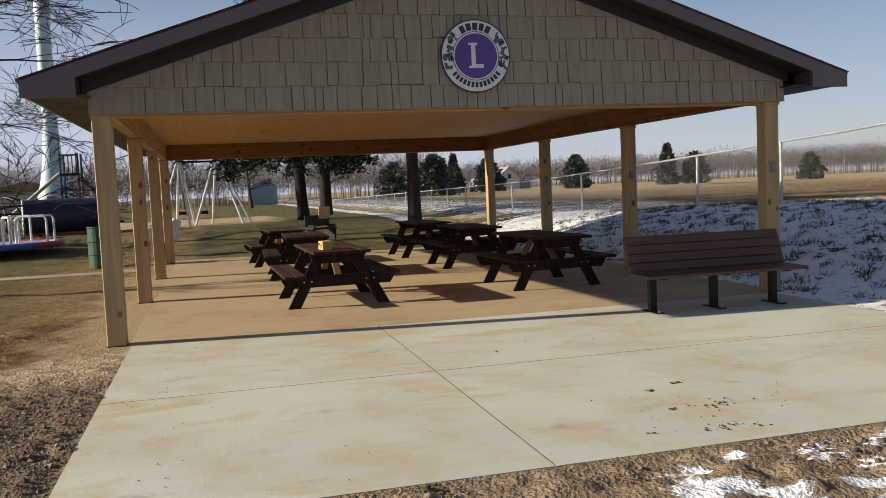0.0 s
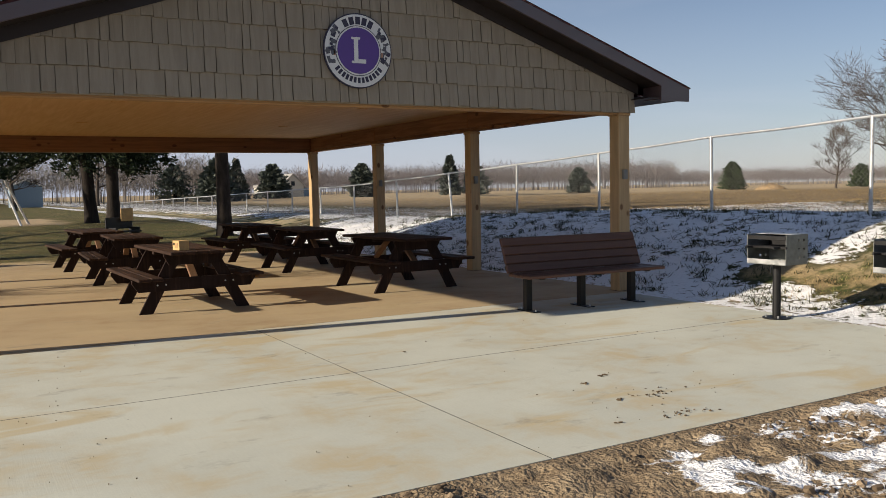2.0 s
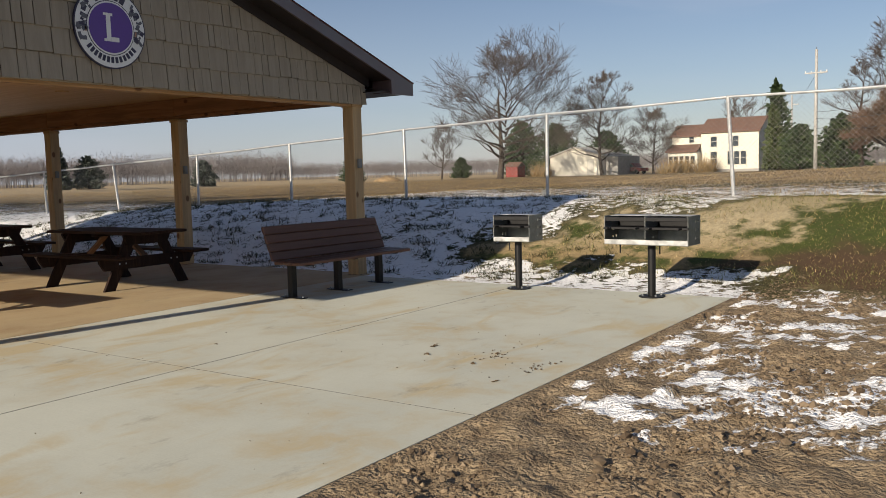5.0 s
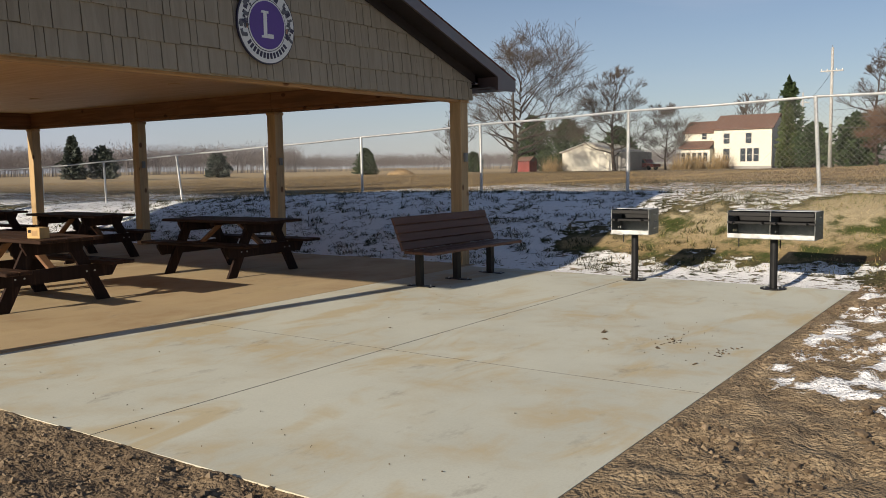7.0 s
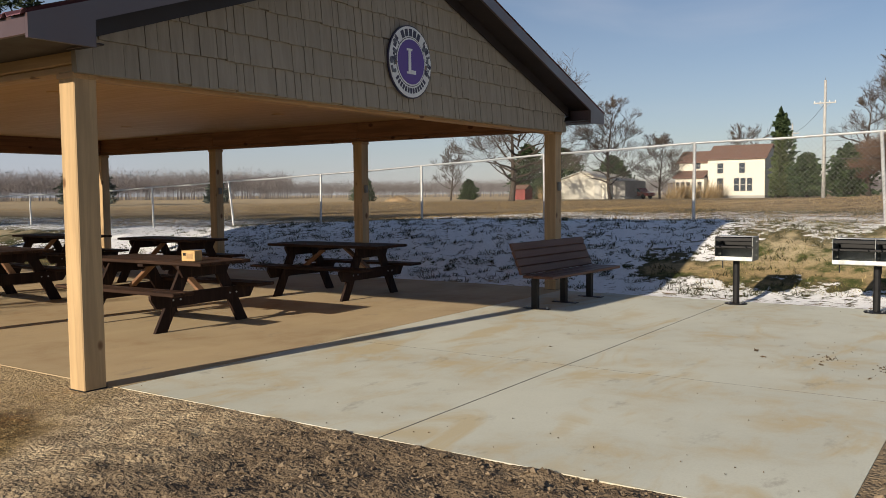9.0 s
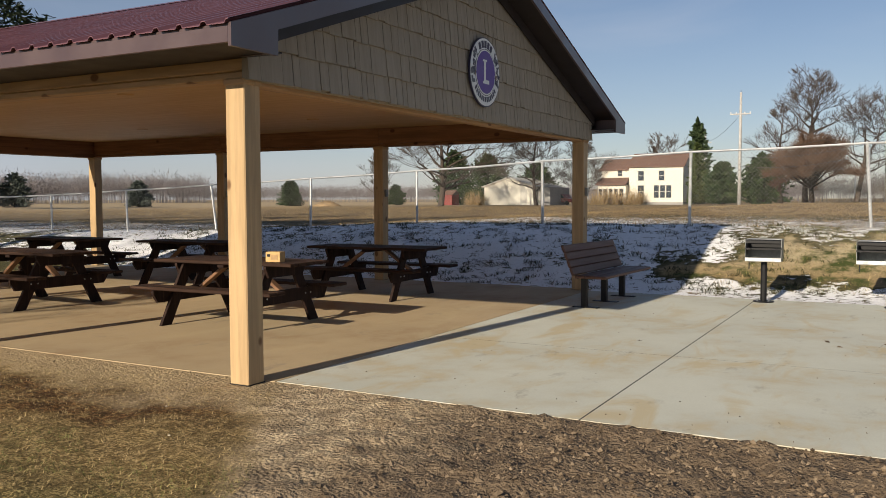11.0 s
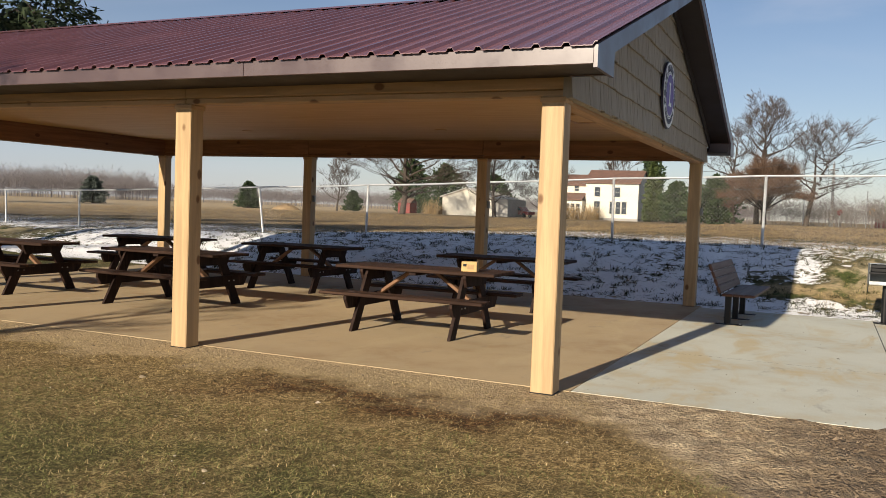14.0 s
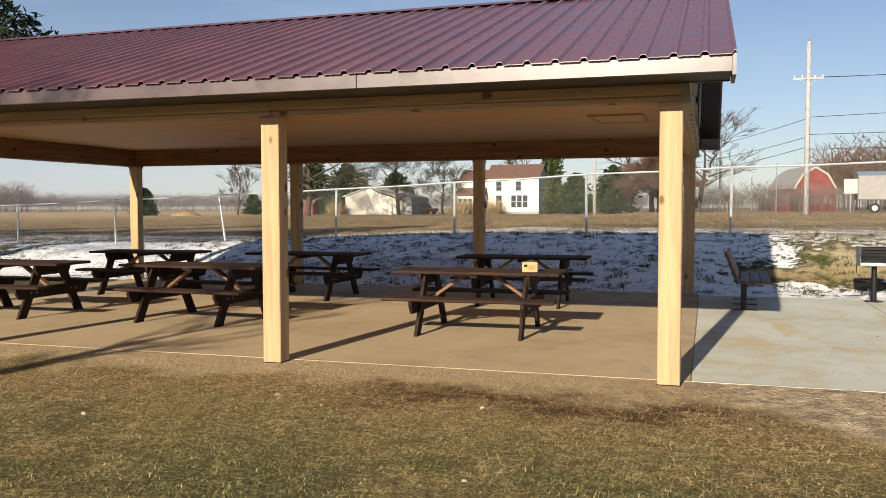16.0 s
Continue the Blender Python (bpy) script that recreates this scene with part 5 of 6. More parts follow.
def make_litter():
    """Small dark leaf scraps and mud crumbs on the new slab."""
    rng = random.Random(9)
    m = Mesh()
    def scrap(x, y, s):
        a = rng.uniform(0, 6.28)
        q = Matrix.Translation((x, y, 0.004)) @ Matrix.Rotation(a, 4, "Z") @ Matrix.Rotation(rng.uniform(-0.15, 0.15), 4, "X")
        m.cbox(q, s, s * rng.uniform(0.3, 0.8), 0.006, 0.002)
    for x, y, s in ((4.05, -3.95, 0.05), (4.34, -3.83, 0.05), (3.92, -4.45, 0.05), (3.58, -4.87, 0.035), (3.54, -2.1, 0.02)):
        for k in range(3):
            scrap(x + rng.gauss(0, 0.02), y + rng.gauss(0, 0.015), s * rng.uniform(0.4, 1))
    for k in range(26):
        scrap(4.25 + rng.gauss(0, 0.12), -4.45 + rng.gauss(0, 0.05), rng.uniform(0.006, 0.022))
    for k in range(24):
        scrap(4.05 + rng.gauss(0, 0.12), -4.93 + rng.gauss(0, 0.05), rng.uniform(0.006, 0.02))
    for k in range(22):
        scrap(4.3 + rng.gauss(0, 0.4), -4.5 + rng.gauss(0, 0.3), rng.uniform(0.004, 0.012))
    for k in range(50):
        scrap(rng.uniform(0.4, 7.7), rng.uniform(-5.1, -0.2), rng.uniform(0.003, 0.010))
    for k in range(26):
        scrap(rng.uniform(0.3, 0.9) , rng.uniform(-5.1, -0.2), rng.uniform(0.003, 0.011))
    tagged(part("leaf_litter", m, litter), "dark leaf scraps and mud crumbs on the slab", "litter", kind="stuff")


make_litter()

# ---- farm buildings across the field ----
cream_siding = plain("cream_siding", (0.66, 0.63, 0.53), 0.7, 0, 0.06, 0.5, 0.05)
white_siding = plain("white_siding", (0.50, 0.485, 0.425), 0.7, 0, 0.05, 0.5, 0.05)
brown_roof = plain("brown_roof", (0.15, 0.085, 0.062), 0.85, 0, 0.2, 1.5, 0.2)
grey_roof = plain("grey_roof", (0.30, 0.29, 0.27), 0.8, 0, 0.15, 1.5, 0.2)
barn_red = plain("barn_red", (0.19, 0.038, 0.032), 0.75, 0, 0.25, 0.8, 0.1)
blue_paint = plain("blue_paint", (0.20, 0.27, 0.33), 0.6, 0, 0.1)
pane_m = Nodes("window_glass")
window_glass = pane_m.done((0.035, 0.045, 0.055), 0.08, 0, 0.6)


def add_window(parent, x, y, z, w, h, ny=2):
    """A sash window in a wall that faces -x."""
    win = part("window", Mesh().box(x - 0.03, x - 0.002, y - w / 2, y + w / 2, z - h / 2, z + h / 2, 0.004), window_glass, parent)
    fr = Mesh()
    for a, b, c, d in ((y - w / 2 - 0.1, y - w / 2, z - h / 2 - 0.1, z + h / 2 + 0.1), (y + w / 2, y + w / 2 + 0.1, z - h / 2 - 0.1, z + h / 2 + 0.1), (y - w / 2, y + w / 2, z + h / 2, z + h / 2 + 0.1), (y - w / 2, y + w / 2, z - h / 2 - 0.1, z - h / 2), (y - w / 2, y + w / 2, z - 0.03, z + 0.03)):
        fr.box(x - 0.07, x - 0.002, a, b, c, d, 0.004)
    part("frame", fr, white_siding, win)


def gable_roof_y(y0, y1, x0, x1, ze, zr, over=0.35, t=0.15):
    """Two roof slopes with the ridge along y."""
    xm = (x0 + x1) / 2
    k = (zr - ze) / (xm - x0)
    o = [(x0 - over, ze - over * k), (xm, zr), (x1 + over, ze - over * k), (x1 + over, ze - over * k + t), (xm, zr + t), (x0 - over, ze - over * k + t)]
    return Mesh().prism(o, y0 - over, y1 + over)


def farmhouse():
    g = ground_z(127, 30)
    h = thing("farmhouse", "cream two-storey farmhouse with brown roof", "house", pose(-1.0, -0.03, 0.06) @ Matrix.Scale(0.865, 4))
    main = part("wall", Mesh().prism([(148, g + 0.45), (157, g + 0.45), (157, 7.35), (152.5, 9.7), (148, 7.35)], 29.5, 39.2), cream_siding, h)
    part("foundation", Mesh().box(147.95, 157.05, 29.45, 39.25, g - 0.5, g + 0.45, 0.02), grey_roof, h)
    part("roof", gable_roof_y(29.5, 39.2, 148, 157, 7.35, 9.7), brown_roof, h, "brown shingle roof")
    part("wing_wall", Mesh().prism([(149, g), (156, g), (156, 6.9), (152.5, 8.8), (149, 6.9)], 39.25, 44.7), cream_siding, h)
    part("wing_roof", gable_roof_y(39.6, 44.7, 149, 156, 6.9, 8.8), brown_roof, h, "brown shingle roof")
    part("porch_wall", Mesh().box(146.3, 148.98, 39.3, 44.5, g, 3.95, 0.02), cream_siding, h)
    part("porch_roof", Mesh().prism([(145.9, 3.95), (148.98, 5.2), (148.98, 5.4), (145.9, 4.15)], 39.26, 44.9), brown_roof, h, "brown porch roof")
    for y, w in ((37.0, 1.0), (33.3, 0.95)):
        add_window(main, 148, y, 5.65, w, 1.7)
    add_window(main, 148, 37.0, 2.8, 1.05, 2.2)
    for y in (34.2, 33.1, 32.0):
        add_window(main, 148, y, 2.8, 0.85, 2.2)
    add_window(h, 149, 41.2, 6.2, 0.8, 1.0)
    for y in (40.1, 41.1, 42.1, 43.1, 44.0):
        add_window(h, 146.3, y, 2.6, 0.65, 1.4)


farmhouse()


def garage():
    g = ground_z(122, 52)
    b = thing("garage", "cream gabled farm garage", "garage", pose(121.8, 47.7, g) @ Matrix.Scale(1.25, 4))
    o = [(0.0, 0.0), (7.1, 0.0), (7.1, 2.4), (3.7, 3.5), (0.0, 2.4)]
    m = Mesh()
    vs = [Vector((0, a, c)) for a, c in o] + [Vector((9, a, c)) for a, c in o]
    m.add(vs, [(0, 1, 2, 3, 4), (9, 8, 7, 6, 5)] + [(i, i + 5, (i + 1) % 5 + 5, (i + 1) % 5) for i in range(5)])
    part("wall", m, cream_siding, b)
    r = Mesh()
    for (a, c), (d, e) in (((-0.3, 2.32), (3.7, 3.52)), ((3.7, 3.52), (7.4, 2.32))):
        r.add([Vector(v) for v in ((-0.3, a, c), (-0.3, d, e), (9.3, d, e), (9.3, a, c), (-0.3, a, c + 0.12), (-0.3, d, e + 0.12), (9.3, d, e + 0.12), (9.3, a, c + 0.12))],
              [(0, 1, 2, 3), (7, 6, 5, 4), (0, 4, 5, 1), (1, 5, 6, 2), (2, 6, 7, 3), (3, 7, 4, 0)])
    part("roof", r, white_siding, b)
    d = part("door", Mesh().box(-0.05, -0.002, 1.0, 1.95, 0.0, 2.05, 0.01), white_siding, b)
    part("lean_to", Mesh().box(1.0, 8, -1.75, -0.02, 0, 2.3, 0.02), grey_roof, b)


garage()


def barn():
    g = ground_z(135, -16)
    b = thing("barn", "red gambrel barn with white trim", "barn", pose(135, -16.0, g, 0, 0, 14) @ Matrix.Scale(0.86, 4))
    o = [(-3.7, 0), (3.7, 0), (3.7, 4.0), (2.2, 6.6), (0, 7.9), (-2.2, 6.6), (-3.7, 4.0)]
    n = len(o)
    m = Mesh()
    vs = [Vector((0, a, c)) for a, c in o] + [Vector((14, a, c)) for a, c in o]
    m.add(vs, [tuple(range(n)), tuple(range(2 * n - 1, n - 1, -1))] + [(i, i + n, (i + 1) % n + n, (i + 1) % n) for i in range(n)])
    part("wall", m, barn_red, b)
    t, r = Mesh(), Mesh()
    for (a, c), (d, e) in zip(o[2:6], o[3:7]):
        t.beam((-0.08, a, c), (-0.08, d, e), 0.12, 0.3)
        r.add([Vector(v) for v in ((-0.2, a, c + 0.05), (-0.2, d, e + 0.05), (14.2, d, e + 0.05), (14.2, a, c + 0.05), (-0.2, a, c + 0.2), (-0.2, d, e + 0.2), (14.2, d, e + 0.2), (14.2, a, c + 0.2))],
              [(0, 1, 2, 3), (7, 6, 5, 4), (0, 4, 5, 1), (1, 5, 6, 2), (2, 6, 7, 3), (3, 7, 4, 0)])
    part("trim", t, white_siding, b)
    part("roof", r, grey_roof, b)
    add_window(b, 0, -2.3, 2.0, 0.8, 0.9)
    part("lean_to", Mesh().prism([(2, 0), (13, 0), (13, 2.6), (2, 2.6)], 3.72, 6.0), barn_red, b)


barn()


def trailer():
    g = ground_z(84, -14)
    t = thing("grain_trailer", "grey grain trailer parked by the road", "trailer", pose(84, -14.2, g))
    part("body", Mesh().box(0, 2.5, -11, 0, 1.3, 3.7, 0.08), grey_roof, t)
    part("tarp", Mesh().prism([(-0.05, 3.72), (1.25, 4.1), (2.55, 3.72)], -11, 0), blue_paint, t, "grey rolled tarpaulin")
    for y in (-1.5, -2.9, -7.5, -8.9):
        w = part("wheel", Mesh().tube([(-0.05, y, 0.5), (0.3, y, 0.5)], 0.5, 18), black_steel, t)
        part("rim", Mesh().tube([(-0.08, y, 0.5), (-0.052, y, 0.5)], 0.26, 14), galvanised, w)
    part("sign_board", Mesh().box(-1.0, -0.95, 0.2, 1.4, 1.9, 3.3, 0.02), white_siding, t)
    part("sign_leg", Mesh().tube([(-0.97, 0.8, 0), (-0.97, 0.8, 1.9)], 0.05, 8), galvanised, t)


trailer()

red_shed = thing("red_shed", "small red farm shed", "shed", pose(120.1, 62.8, ground_z(120.1, 62.8)) @ Matrix.Scale(0.85, 4))
part("wall", Mesh().box(0, 3, -1.3, 1.3, 0, 2.0, 0.02), barn_red, red_shed)
part("roof", Mesh().prism([(-0.2, 2.02), (1.5, 2.9), (3.2, 2.02)], -1.5, 1.5), brown_roof, red_shed)

FAR_HOUSE = thing("white_farmhouse", "white farmhouse far across the field", "house", pose(64, 168, ground_z(64, 168)) @ Matrix.Scale(0.8, 4))
part("wall", Mesh().prism([(-3, 0), (3, 0), (3, 3.2), (0, 6), (-3, 3.2)], 0, 7), white_siding, FAR_HOUSE)
part("roof", Mesh().prism([(-3.3, 2.95), (0, 6.05), (3.3, 2.95), (3.3, 3.2), (0, 6.3), (-3.3, 3.2)], -0.3, 7.3), grey_roof, FAR_HOUSE)
part("wing", Mesh().box(-9, -3.02, 1, 6, 0, 2.6, 0.02), white_siding, FAR_HOUSE)
part("wing_roof", Mesh().prism([(-9.3, 2.62), (-9, 3.3), (-3.02, 3.3), (-3.02, 2.62)], 0.7, 6.3), grey_roof, FAR_HOUSE)
part("window", Mesh().box(-0.5, 0.5, -0.03, -0.002, 3.0, 4.2, 0.01), window_glass, FAR_HOUSE)
part("porch", Mesh().box(3.02, 6.5, 1, 6, 0, 2.4, 0.02), blue_paint, FAR_HOUSE)


# ---- poles, wires, road signs ----
pole_wood = bark("pole_wood", (0.52, 0.51, 0.485))
wire_black = plain("wire_black", (0.03, 0.03, 0.03), 0.6)


def utility_pole(x, y, h, arm, arm_w=2.6):
    z = ground_z(x, y)
    p = thing("utility_pole", "weathered wooden utility pole with crossarm", "utility pole", pose(x, y, z))
    part("pole", Mesh().tube([(0, 0, -0.3), (0, 0, h)], [0.24, 0.15], 12), pole_wood, p, smooth=True)
    a = part("crossarm", Mesh().box(-0.18, -0.06, -arm_w / 2, arm_w / 2, arm - 0.08, arm + 0.08, 0.01), pole_wood, p)
    for k in (-1, -0.45, 0.45, 1):
        part("insulator", Mesh().tube([(-0.12, k * arm_w * 0.46, arm + 0.08), (-0.12, k * arm_w * 0.46, arm + 0.26)], [0.05, 0.07], 8), sign_white, a)
    for s in (-1, 1):
        part("strut", Mesh().beam((-0.1, s * 0.7, arm - 0.05), (-0.1, 0, arm - 0.6), 0.05, 0.04), pole_wood, p)
    part("top_pin", Mesh().tube([(0, 0, h), (0, 0, h + 0.3)], 0.04, 6), galvanised, p)


utility_pole(111.5, 14.7, 14.6, 11.8, 2.6)
utility_pole(68, -7.9, 14.0, 11.0, 2.3)
utility_pole(185, 34, 15, 13)
utility_pole(128, -2, 9, 8, 1.2)
for i, (a, b, sag) in enumerate((((68, -7.9, 8.7), (111.5, 14.7, 7.6), 0.9), ((68, -7.9, 7.2), (111.5, 14.7, 6.8), 1.0), ((68, -7.9, 8.8), (30, -60, 8.5), 0.5), ((68, -7.9, 7.4), (30, -60, 7.3), 0.7),
                              ((68, -7.9, 6.4), (111.5, 14.7, 5.6), 1.1), ((68, -9.0, 12.0), (60, -60, 16), 1.5), ((68, -6.8, 12.0), (64, -60, 16.5), 1.5), ((68, -7.9, 6.2), (30, -60, 6.4), 0.6), ((111.5, 14.7, 12.3), (185, 34, 13.6), 0.8))):
    pts = []
    for k in range(13):
        f = k / 12
        q = Vector(a).lerp(Vector(b), f)
        q.z -= 4 * sag * f * (1 - f)
        pts.append(q)
    tagged(part("overhead_wire", Mesh().tube(pts, 0.022, 4, False), wire_black), "black overhead wire between utility poles", "wire", "overhead wires")

sign_yellow = plain("sign_yellow", (0.75, 0.36, 0.03), 0.5)
warn = thing("warning_sign", "yellow diamond road warning sign on a post", "road sign", pose(150, -8.1, ground_z(150, -8.1)) @ Matrix.Scale(1.55, 4))
part("post", Mesh().box(-0.03, 0.03, -0.03, 0.03, 0, 1.9, 0.005), galvanised, warn)
part("plate", Mesh().cbox(Matrix.Translation((-0.05, 0, 1.5)) @ Matrix.Rotation(radians(45), 4, "X"), 0.02, 0.8, 0.8, 0.004), sign_yellow, warn)
part("mark", Mesh().box(-0.07, -0.062, -0.13, 0.13, 1.35, 1.65, 0.002), black_steel, warn)
stop = thing("road_sign", "small red road sign on a post", "road sign", pose(125, -3.0, ground_z(125, -3)))
part("post", Mesh().box(-0.03, 0.03, -0.03, 0.03, 0, 2.2, 0.005), galvanised, stop)
part("plate", Mesh().tube([(-0.05, 0, 2.0), (-0.03, 0, 2.0)], 0.45, 8), barn_red, stop)
for x, y, h in ((120, 1.5, 4.0), (128, -6.5, 5.0), (118, -9.2, 6.5)):
    sp = thing("road_post", "thin grey post beside the road", "post", pose(x, y, ground_z(x, y)))
    part("shaft", Mesh().tube([(0, 0, 0), (0, 0, h)], 0.07, 8), galvanised, sp)
    part("head", Mesh().box(-0.1, 0.1, -0.1, 0.1, h + 0.002, h + 0.12, 0.02), grey_plastic, sp)


def vehicle(x, y, label, paint, r):
    c = thing("pickup_truck", label, "truck", pose(x, y, ground_z(x, y), 0, 0, r))
    part("body", Mesh().prism([(-2.5, 0.45), (-2.5, 1.0), (-1.3, 1.1), (-0.6, 1.75), (0.9, 1.75), (1.1, 1.1), (2.6, 1.05), (2.6, 0.45)], -0.9, 0.9), paint, c)
    part("windows", Mesh().prism([(-1.15, 1.15), (-0.55, 1.68), (0.82, 1.68), (0.98, 1.15)], -0.91, 0.91), window_glass, c, "dark cab windows")
    for wx in (-1.6, 1.6):
        for s in (-1, 1):
            part("wheel", Mesh().tube([(wx, s * 0.72, 0.38), (wx, s * 0.93, 0.38)], 0.38, 14), black_steel, c)


car_maroon = plain("car_maroon", (0.16, 0.03, 0.03), 0.3)
vehicle(128.8, 45.5, "dark red pickup parked by the farmhouse", car_maroon, 70)
vehicle(130.5, 47.5, "dark pickup parked beside the garage", black_steel, 80)

def dirt_mound(x, y, w, h):
    rng = random.Random(77)
    vs, fs, n = [], [], 26
    rings = (1.0, 0.82, 0.6, 0.38, 0.16)
    for k, r in enumerate(rings):
        for i in range(n):
            a = 2 * math.pi * i / n
            q = r * (1 + rng.uniform(-0.08, 0.08))
            vs.append(Vector((0.35 * w * q * math.cos(a), 0.5 * w * q * math.sin(a), h * (1 - r) ** 0.8 * rng.uniform(0.88, 1.1) - (0.1 if k == 0 else 0))))
    for k in range(len(rings) - 1):
        fs += [(k * n + i, k * n + (i + 1) % n, (k + 1) * n + (i + 1) % n, (k + 1) * n + i) for i in range(n)]
    fs.append(tuple(range((len(rings) - 1) * n, len(rings) * n)))
    m = thing("dirt_mound", "low mound of tan earth in the field", "dirt mound", pose(x, y, ground_z(x, y)))
    part("heap", Mesh().add(vs, fs), mound_earth, m, smooth=True)


mound_earth = plain("mound_earth", (0.27, 0.19, 0.105), 0.95, 0, 0.3, 1.5, 0.6, 0.2)
dirt_mound(96.0, 69.5, 5.0, 0.9)

# ---- playground ----
white_pipe = plain("white_pipe", (0.72, 0.72, 0.72), 0.4)
play_red = plain("play_red", (0.34, 0.045, 0.05), 0.45)
play_blue = plain("play_blue", (0.06, 0.10, 0.34), 0.45)
play_navy = plain("play_navy", (0.02, 0.025, 0.06), 0.4)
drum_green = plain("drum_green", (0.018, 0.075, 0.038), 0.5, 0, 0.25)
tower_blue = plain("tower_blue", (0.47, 0.60, 0.65), 0.5, 0, 0.08, 0.3)
step_wood = plain("step_wood", (0.42, 0.23, 0.13), 0.7, 0, 0.2)
deck_pale = plain("deck_pale", (0.45, 0.42, 0.52), 0.5)


def merry_go_round(x, y):
    z = ground_z(x, y)
    g = thing("merry_go_round", "red and blue merry-go-round with white pipe rails", "playground ride", pose(x, y, z))
    part("deck", Mesh().tube([(0, 0, 0.30), (0, 0, 0.345)], 1.56, 40), deck_pale, g)
    for k in range(8):
        a0, a1 = k * math.pi / 4, (k + 1) * math.pi / 4
        pts = [(1.6 * math.cos(a0 + (a1 - a0) * i / 6), 1.6 * math.sin(a0 + (a1 - a0) * i / 6), 0.30) for i in range(7)]
        part("rim_segment", Mesh().tube(pts, 0.085, 8), play_red if k % 2 else play_blue, g)
        a = a0 + 0.39
        d, s = Vector((math.cos(a), math.sin(a), 0)), Vector((-math.sin(a), math.cos(a), 0))
        p = [d * 1.45 + Vector((0, 0, 0.34)), d * 1.45 + Vector((0, 0, 1.0)), d * 1.38 + Vector((0, 0, 1.1)), d * 0.6 + Vector((0, 0, 1.1)), d * 0.5 + Vector((0, 0, 1.0)), d * 0.5 + Vector((0, 0, 0.34))]
        part("hand_rail", Mesh().tube(p, 0.035, 8), white_pipe, g)
    part("hub", Mesh().tube([(0, 0, -0.05), (0, 0, 0.30)], 0.25, 16), black_steel, g)


merry_go_round(-4.75, 17.2)


def tunnel(x, y):
    t = thing("crawl_tunnel", "navy blue plastic crawl tunnel with pale rim", "playground tunnel", pose(x, y, ground_z(x, y), 0, 0, 12))
    m = Mesh()
    n = 28
    vs, fs = [], []
    for xx, r in ((-1.3, 0.64), (1.3, 0.64), (1.3, 0.59), (-1.3, 0.59)):
        vs += [Vector((xx, r * math.cos(2 * math.pi * i / n), 0.67 + r * math.sin(2 * math.pi * i / n))) for i in range(n)]
    for k in range(4):
        fs += [(k * n + i, k * n + (i + 1) % n, ((k + 1) % 4) * n + (i + 1) % n, ((k + 1) % 4) * n + i) for i in range(n)]
    part("shell", m.add(vs, fs), play_navy, t, smooth=False)
    ring_pts = [(-1.32, 0.64 * math.cos(2 * math.pi * i / n), 0.67 + 0.64 * math.sin(2 * math.pi * i / n)) for i in range(n + 1)]
    part("rim", Mesh().tube(ring_pts, 0.04, 6, False), galvanised, t)
    part("cradle", Mesh().box(-1.2, 1.2, -0.5, 0.5, -0.05, 0.10, 0.02), play_red, t)


tunnel(-4.2, 24.5)


def slide(x, y):
    s = thing("playground_slide", "tall metal slide with dark railed platform", "slide", pose(x, y, ground_z(x, y)))
    part("chute", Mesh().beam((-2.6, 0, 0.45), (0.0, 0, 2.65), 0.55, 0.12, 0.03), galvanised, s)
    part("platform", Mesh().box(0.02, 0.95, -0.6, 0.6, 2.5, 2.6, 0.01), black_steel, s)
    for px in (0.08, 0.90):
        for py in (-0.55, 0.55):
            part("leg", Mesh().tube([(px, py, 0), (px, py, 3.6)], 0.05, 8), play_navy, s)
    for k in range(5):
        part("rail_bar", Mesh().tube([(0.1 + k * 0.18, -0.55, 2.6), (0.1 + k * 0.18, -0.55, 3.5)], 0.025, 6), play_navy, s)
    part("hand_rail", Mesh().tube([(0.08, -0.55, 3.5), (0.90, -0.55, 3.5)], 0.04, 8), play_navy, s)
    for k in range(8):
        part("step", Mesh().box(1.0 + 0.22 * k, 1.28 + 0.22 * k, -0.4, 0.4, 2.27 - 0.31 * k, 2.37 - 0.31 * k, 0.01), step_wood, s)
    for sy in (-0.43, 0.43):
        part("stringer", Mesh().beam((0.97, sy, 2.42), (2.78, sy, 0.0), 0.05, 0.08), play_navy, s)


slide(-6.15, 37.0)


def climber(x, y):
    c = thing("climbing_dome", "low dark pipe climbing frame", "climbing frame", pose(x, y, ground_z(x, y)))
    for k in range(5):
        a = k * math.pi / 5
        pts = [(1.8 * math.cos(t) * math.cos(a), 1.8 * math.cos(t) * math.sin(a), 1.5 * math.sin(t)) for t in [math.pi * i / 12 for i in range(13)]]
        part("arch", Mesh().tube(pts, 0.035, 6), black_steel, c)
    part("ring", Mesh().tube([(1.55 * math.cos(2 * math.pi * i / 20), 1.55 * math.sin(2 * math.pi * i / 20), 0.76) for i in range(21)], 0.03, 6), black_steel, c)


climber(-7.6, 30.5)


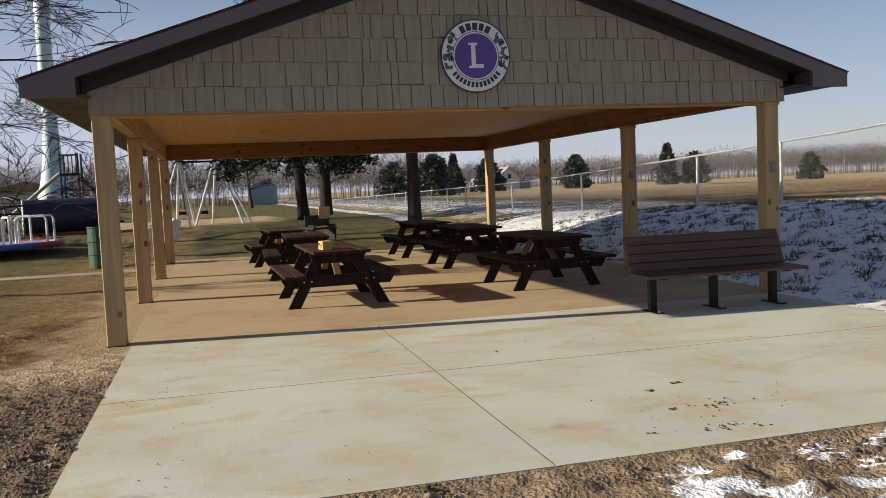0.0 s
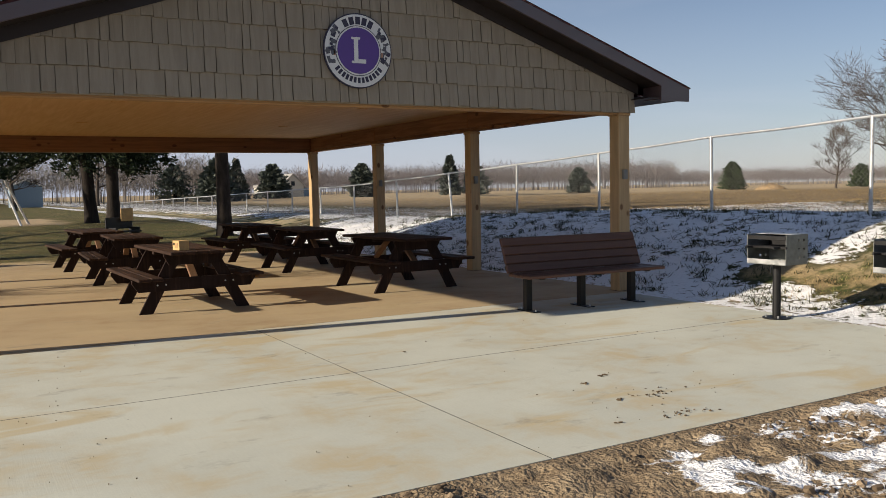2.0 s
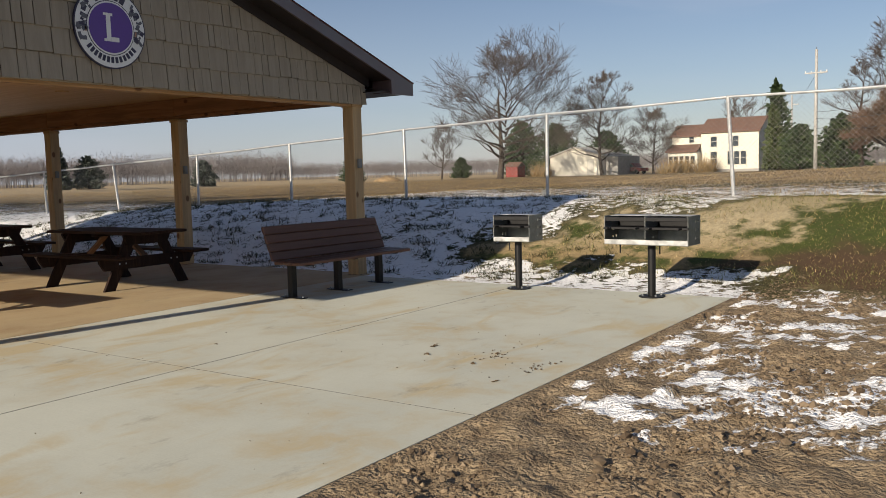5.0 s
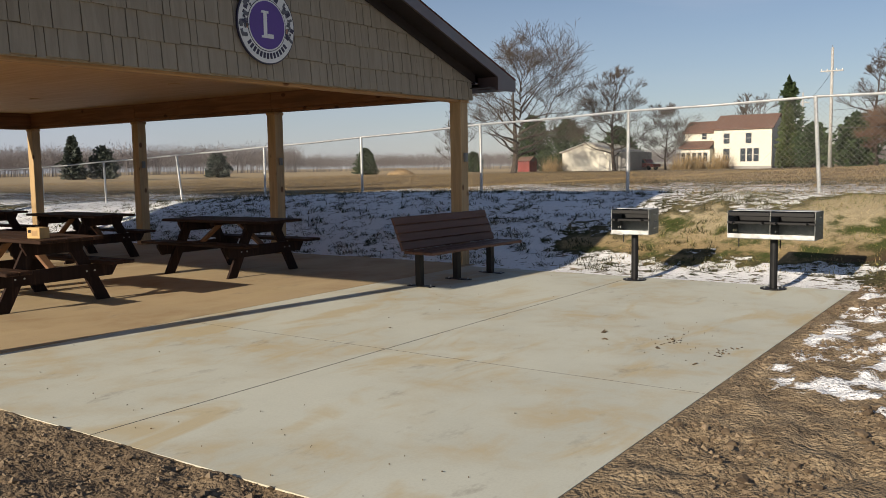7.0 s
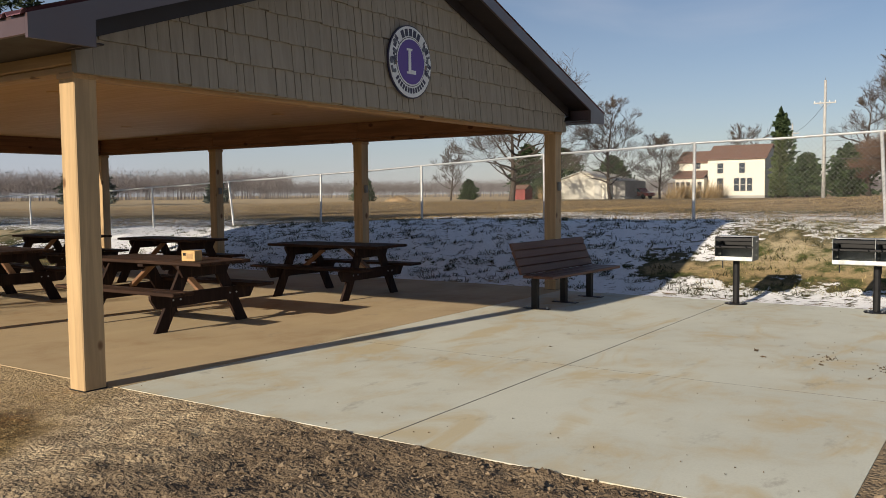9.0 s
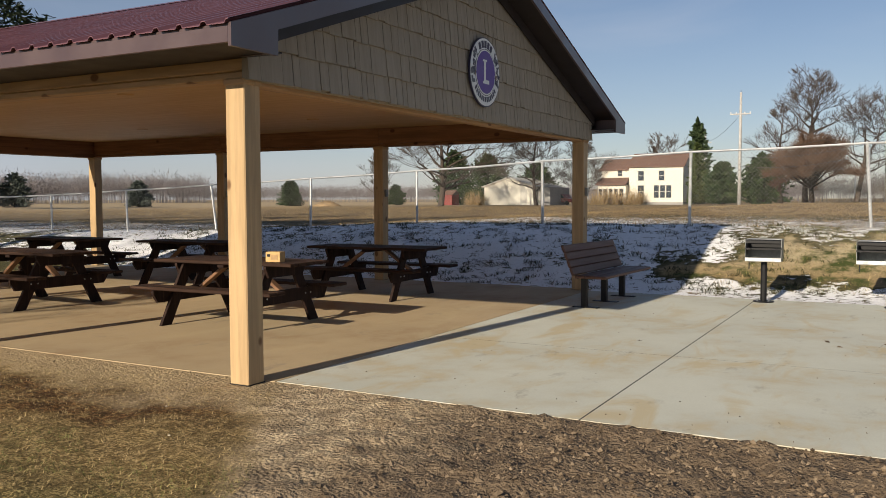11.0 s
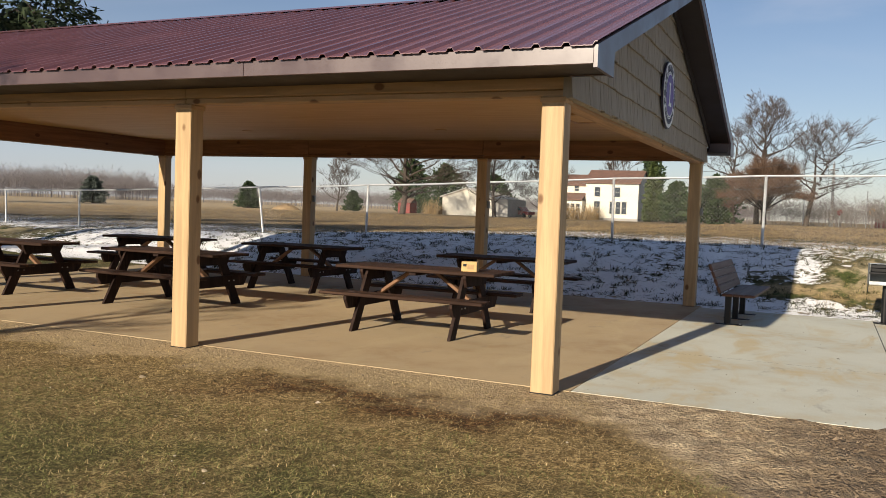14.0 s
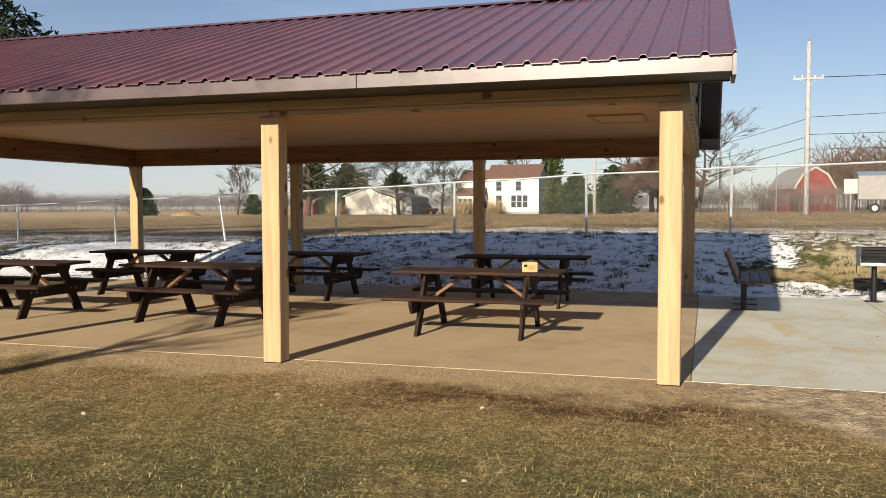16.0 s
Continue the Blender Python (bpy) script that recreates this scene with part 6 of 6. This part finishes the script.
def swing_set(x, y):
    z = ground_z(x, y)
    s = thing("swing_set", "white pipe swing set with black swing seats", "swing set", pose(x, y, z) @ Matrix.Scale(0.82, 4))
    for k, (x0, dark) in enumerate(((-0.45, False), (1.3, True))):
        y0 = -0.5 + 0.3 * k
        for dx, dy in ((-1.15, -1.2), (-0.35, 1.3), (1.15, -0.9) if k else (0.35, -1.1), (1.6, 1.1) if k else (0.55, 1.2)):
            part("leg", Mesh().tube([(x0 + dx, y0 + dy, -0.05), (x0 + dx * 0.1, y0, 3.15)], 0.055, 8), white_pipe, s)
        part("top_joint", Mesh().tube([(x0 - 0.28, y0, 3.05), (x0 - 0.12, y0, 3.2), (x0 + 0.12, y0, 3.2), (x0 + 0.28, y0, 3.05)], 0.06, 8), black_steel, s)
    part("top_bar", Mesh().tube([(-0.45, -0.5, 3.15), (1.3, -0.2, 3.15)], 0.05, 8), black_steel, s)
    for xx in (0.55, -0.4):
        seat = part("swing_seat", Mesh().box(xx - 0.24, xx + 0.24, -0.55, -0.25, 0.55, 0.72, 0.04), black_steel, s)
        for d in (-0.2, 0.2):
            part("chain", Mesh().tube([(xx + d, -0.4, 0.7), (xx + d, -0.38, 3.12)], 0.012, 5), galvanised, seat)


swing_set(0.27, 27.2)

drum = thing("trash_drum", "green steel drum used as a trash can", "trash can", pose(-1.40, 11.6, ground_z(-1.40, 11.6)))
part("barrel", Mesh().tube([(0, 0, 0), (0, 0, 0.30), (0, 0, 0.31), (0, 0, 0.33), (0, 0, 0.34), (0, 0, 0.60), (0, 0, 0.61), (0, 0, 0.63), (0, 0, 0.64), (0, 0, 0.93)], [0.29, 0.29, 0.302, 0.302, 0.29, 0.29, 0.302, 0.302, 0.29, 0.29], 24), drum_green, drum)
part("rim", Mesh().tube([(0.295 * math.cos(2 * math.pi * i / 24), 0.295 * math.sin(2 * math.pi * i / 24), 0.935) for i in range(25)], 0.015, 6), drum_green, drum)


def spring_rider(x, y, r):
    s = thing("spring_rider", "white moulded spring rider with dark seat", "playground ride", pose(x, y, ground_z(x, y), 0, 0, r))
    coil = [(0.13 * math.cos(t), 0.13 * math.sin(t), 0.03 + t * 0.010) for t in [i * 0.45 for i in range(80)]]
    part("spring", Mesh().tube(coil, 0.02, 5), black_steel, s)
    part("body", Mesh().prism([(-0.42, 0.42), (-0.5, 0.70), (-0.35, 0.78), (0.10, 0.72), (0.32, 0.98), (0.50, 0.90), (0.40, 0.62), (0.42, 0.36), (0.20, 0.44), (-0.2, 0.44)], -0.12, 0.12), white_pipe, s)
    part("seat", Mesh().box(-0.25, 0.08, -0.14, 0.14, 0.785, 0.84, 0.02), black_steel, s)
    part("handle", Mesh().tube([(0.18, -0.22, 0.92), (0.18, 0.22, 0.92)], 0.02, 6), black_steel, s)


spring_rider(-0.2, 14.0, 20)

park_seat = thing("old_bench", "dark old bench with a pale board under the pines", "bench", pose(4.2, 16.1, ground_z(4.2, 16.1), 0, 0, 35) @ Matrix.Scale(0.8, 4))
part("seat", Mesh().box(-0.6, 0.6, -0.22, 0.22, 0.42, 0.48, 0.01), black_steel, park_seat)
part("backrest", Mesh().box(-0.6, 0.6, 0.20, 0.25, 0.55, 0.95, 0.01), black_steel, park_seat)
for q in (-0.5, 0.5):
    part("leg", Mesh().box(q - 0.04, q + 0.04, -0.2, 0.26, 0, 0.60, 0.01), black_steel, park_seat)
part("board", Mesh().box(0.0, 0.55, 0.10, 0.14, 0.80, 1.25, 0.01), card, park_seat, "pale tan board")

blue_shed = thing("shed", "small blue-grey shed with pale door edge", "shed", pose(6.6, 88, ground_z(6.6, 88)))
part("wall", Mesh().prism([(-1.5, 0), (1.5, 0), (1.5, 2.1), (0, 2.7), (-1.5, 2.1)], 0, 3.5), blue_paint, blue_shed)
part("roof", Mesh().prism([(-1.75, 2.02), (0, 2.72), (1.75, 2.02), (1.75, 2.14), (0, 2.86), (-1.75, 2.14)], -0.2, 3.7), white_siding, blue_shed)
part("corner_trim", Mesh().box(-1.52, -1.25, -0.04, -0.003, 0, 2.1, 0.01), white_siding, blue_shed)


def water_tower():
    w = thing("water_tower", "pale blue steel water tower with flared base", "water tower", pose(-16.2, 96, ground_z(-16, 96)))
    zs = (0, 1.3, 3.3, 5.3, 7.2, 9.8, 20, 29)
    part("stem", Mesh().tube([(0, 0, z) for z in zs], [2.4, 2.0, 1.5, 1.15, 0.95, 0.83, 0.79, 0.79], 28), tower_blue, w, smooth=True)
    part("tank", Mesh().tube([(0, 0, z) for z in (29, 30.5, 33, 36, 37)], [0.79, 3.6, 5, 4, 1], 28), tower_blue, w, smooth=True)
    part("door", Mesh().box(-0.5, 0.5, -2.42, -1.9, 0, 2.0, 0.02), grey_plastic, w)


water_tower()
for i, (x, y) in enumerate(((-12, 80), (-20, 95), (-6, 100))):
    b = thing("low_building", "low grey building beyond the playground", "building", pose(x - 14, y, ground_z(x - 14, y), 0, 0, 10 * i))
    part("wall", Mesh().box(-5, 5, 0, 6, 0, 2.6, 0.02), grey_roof, b)
    part("roof", Mesh().prism([(-5.4, 2.62), (0, 3.9), (5.4, 2.62)], -0.4, 6.4), brown_roof, b)
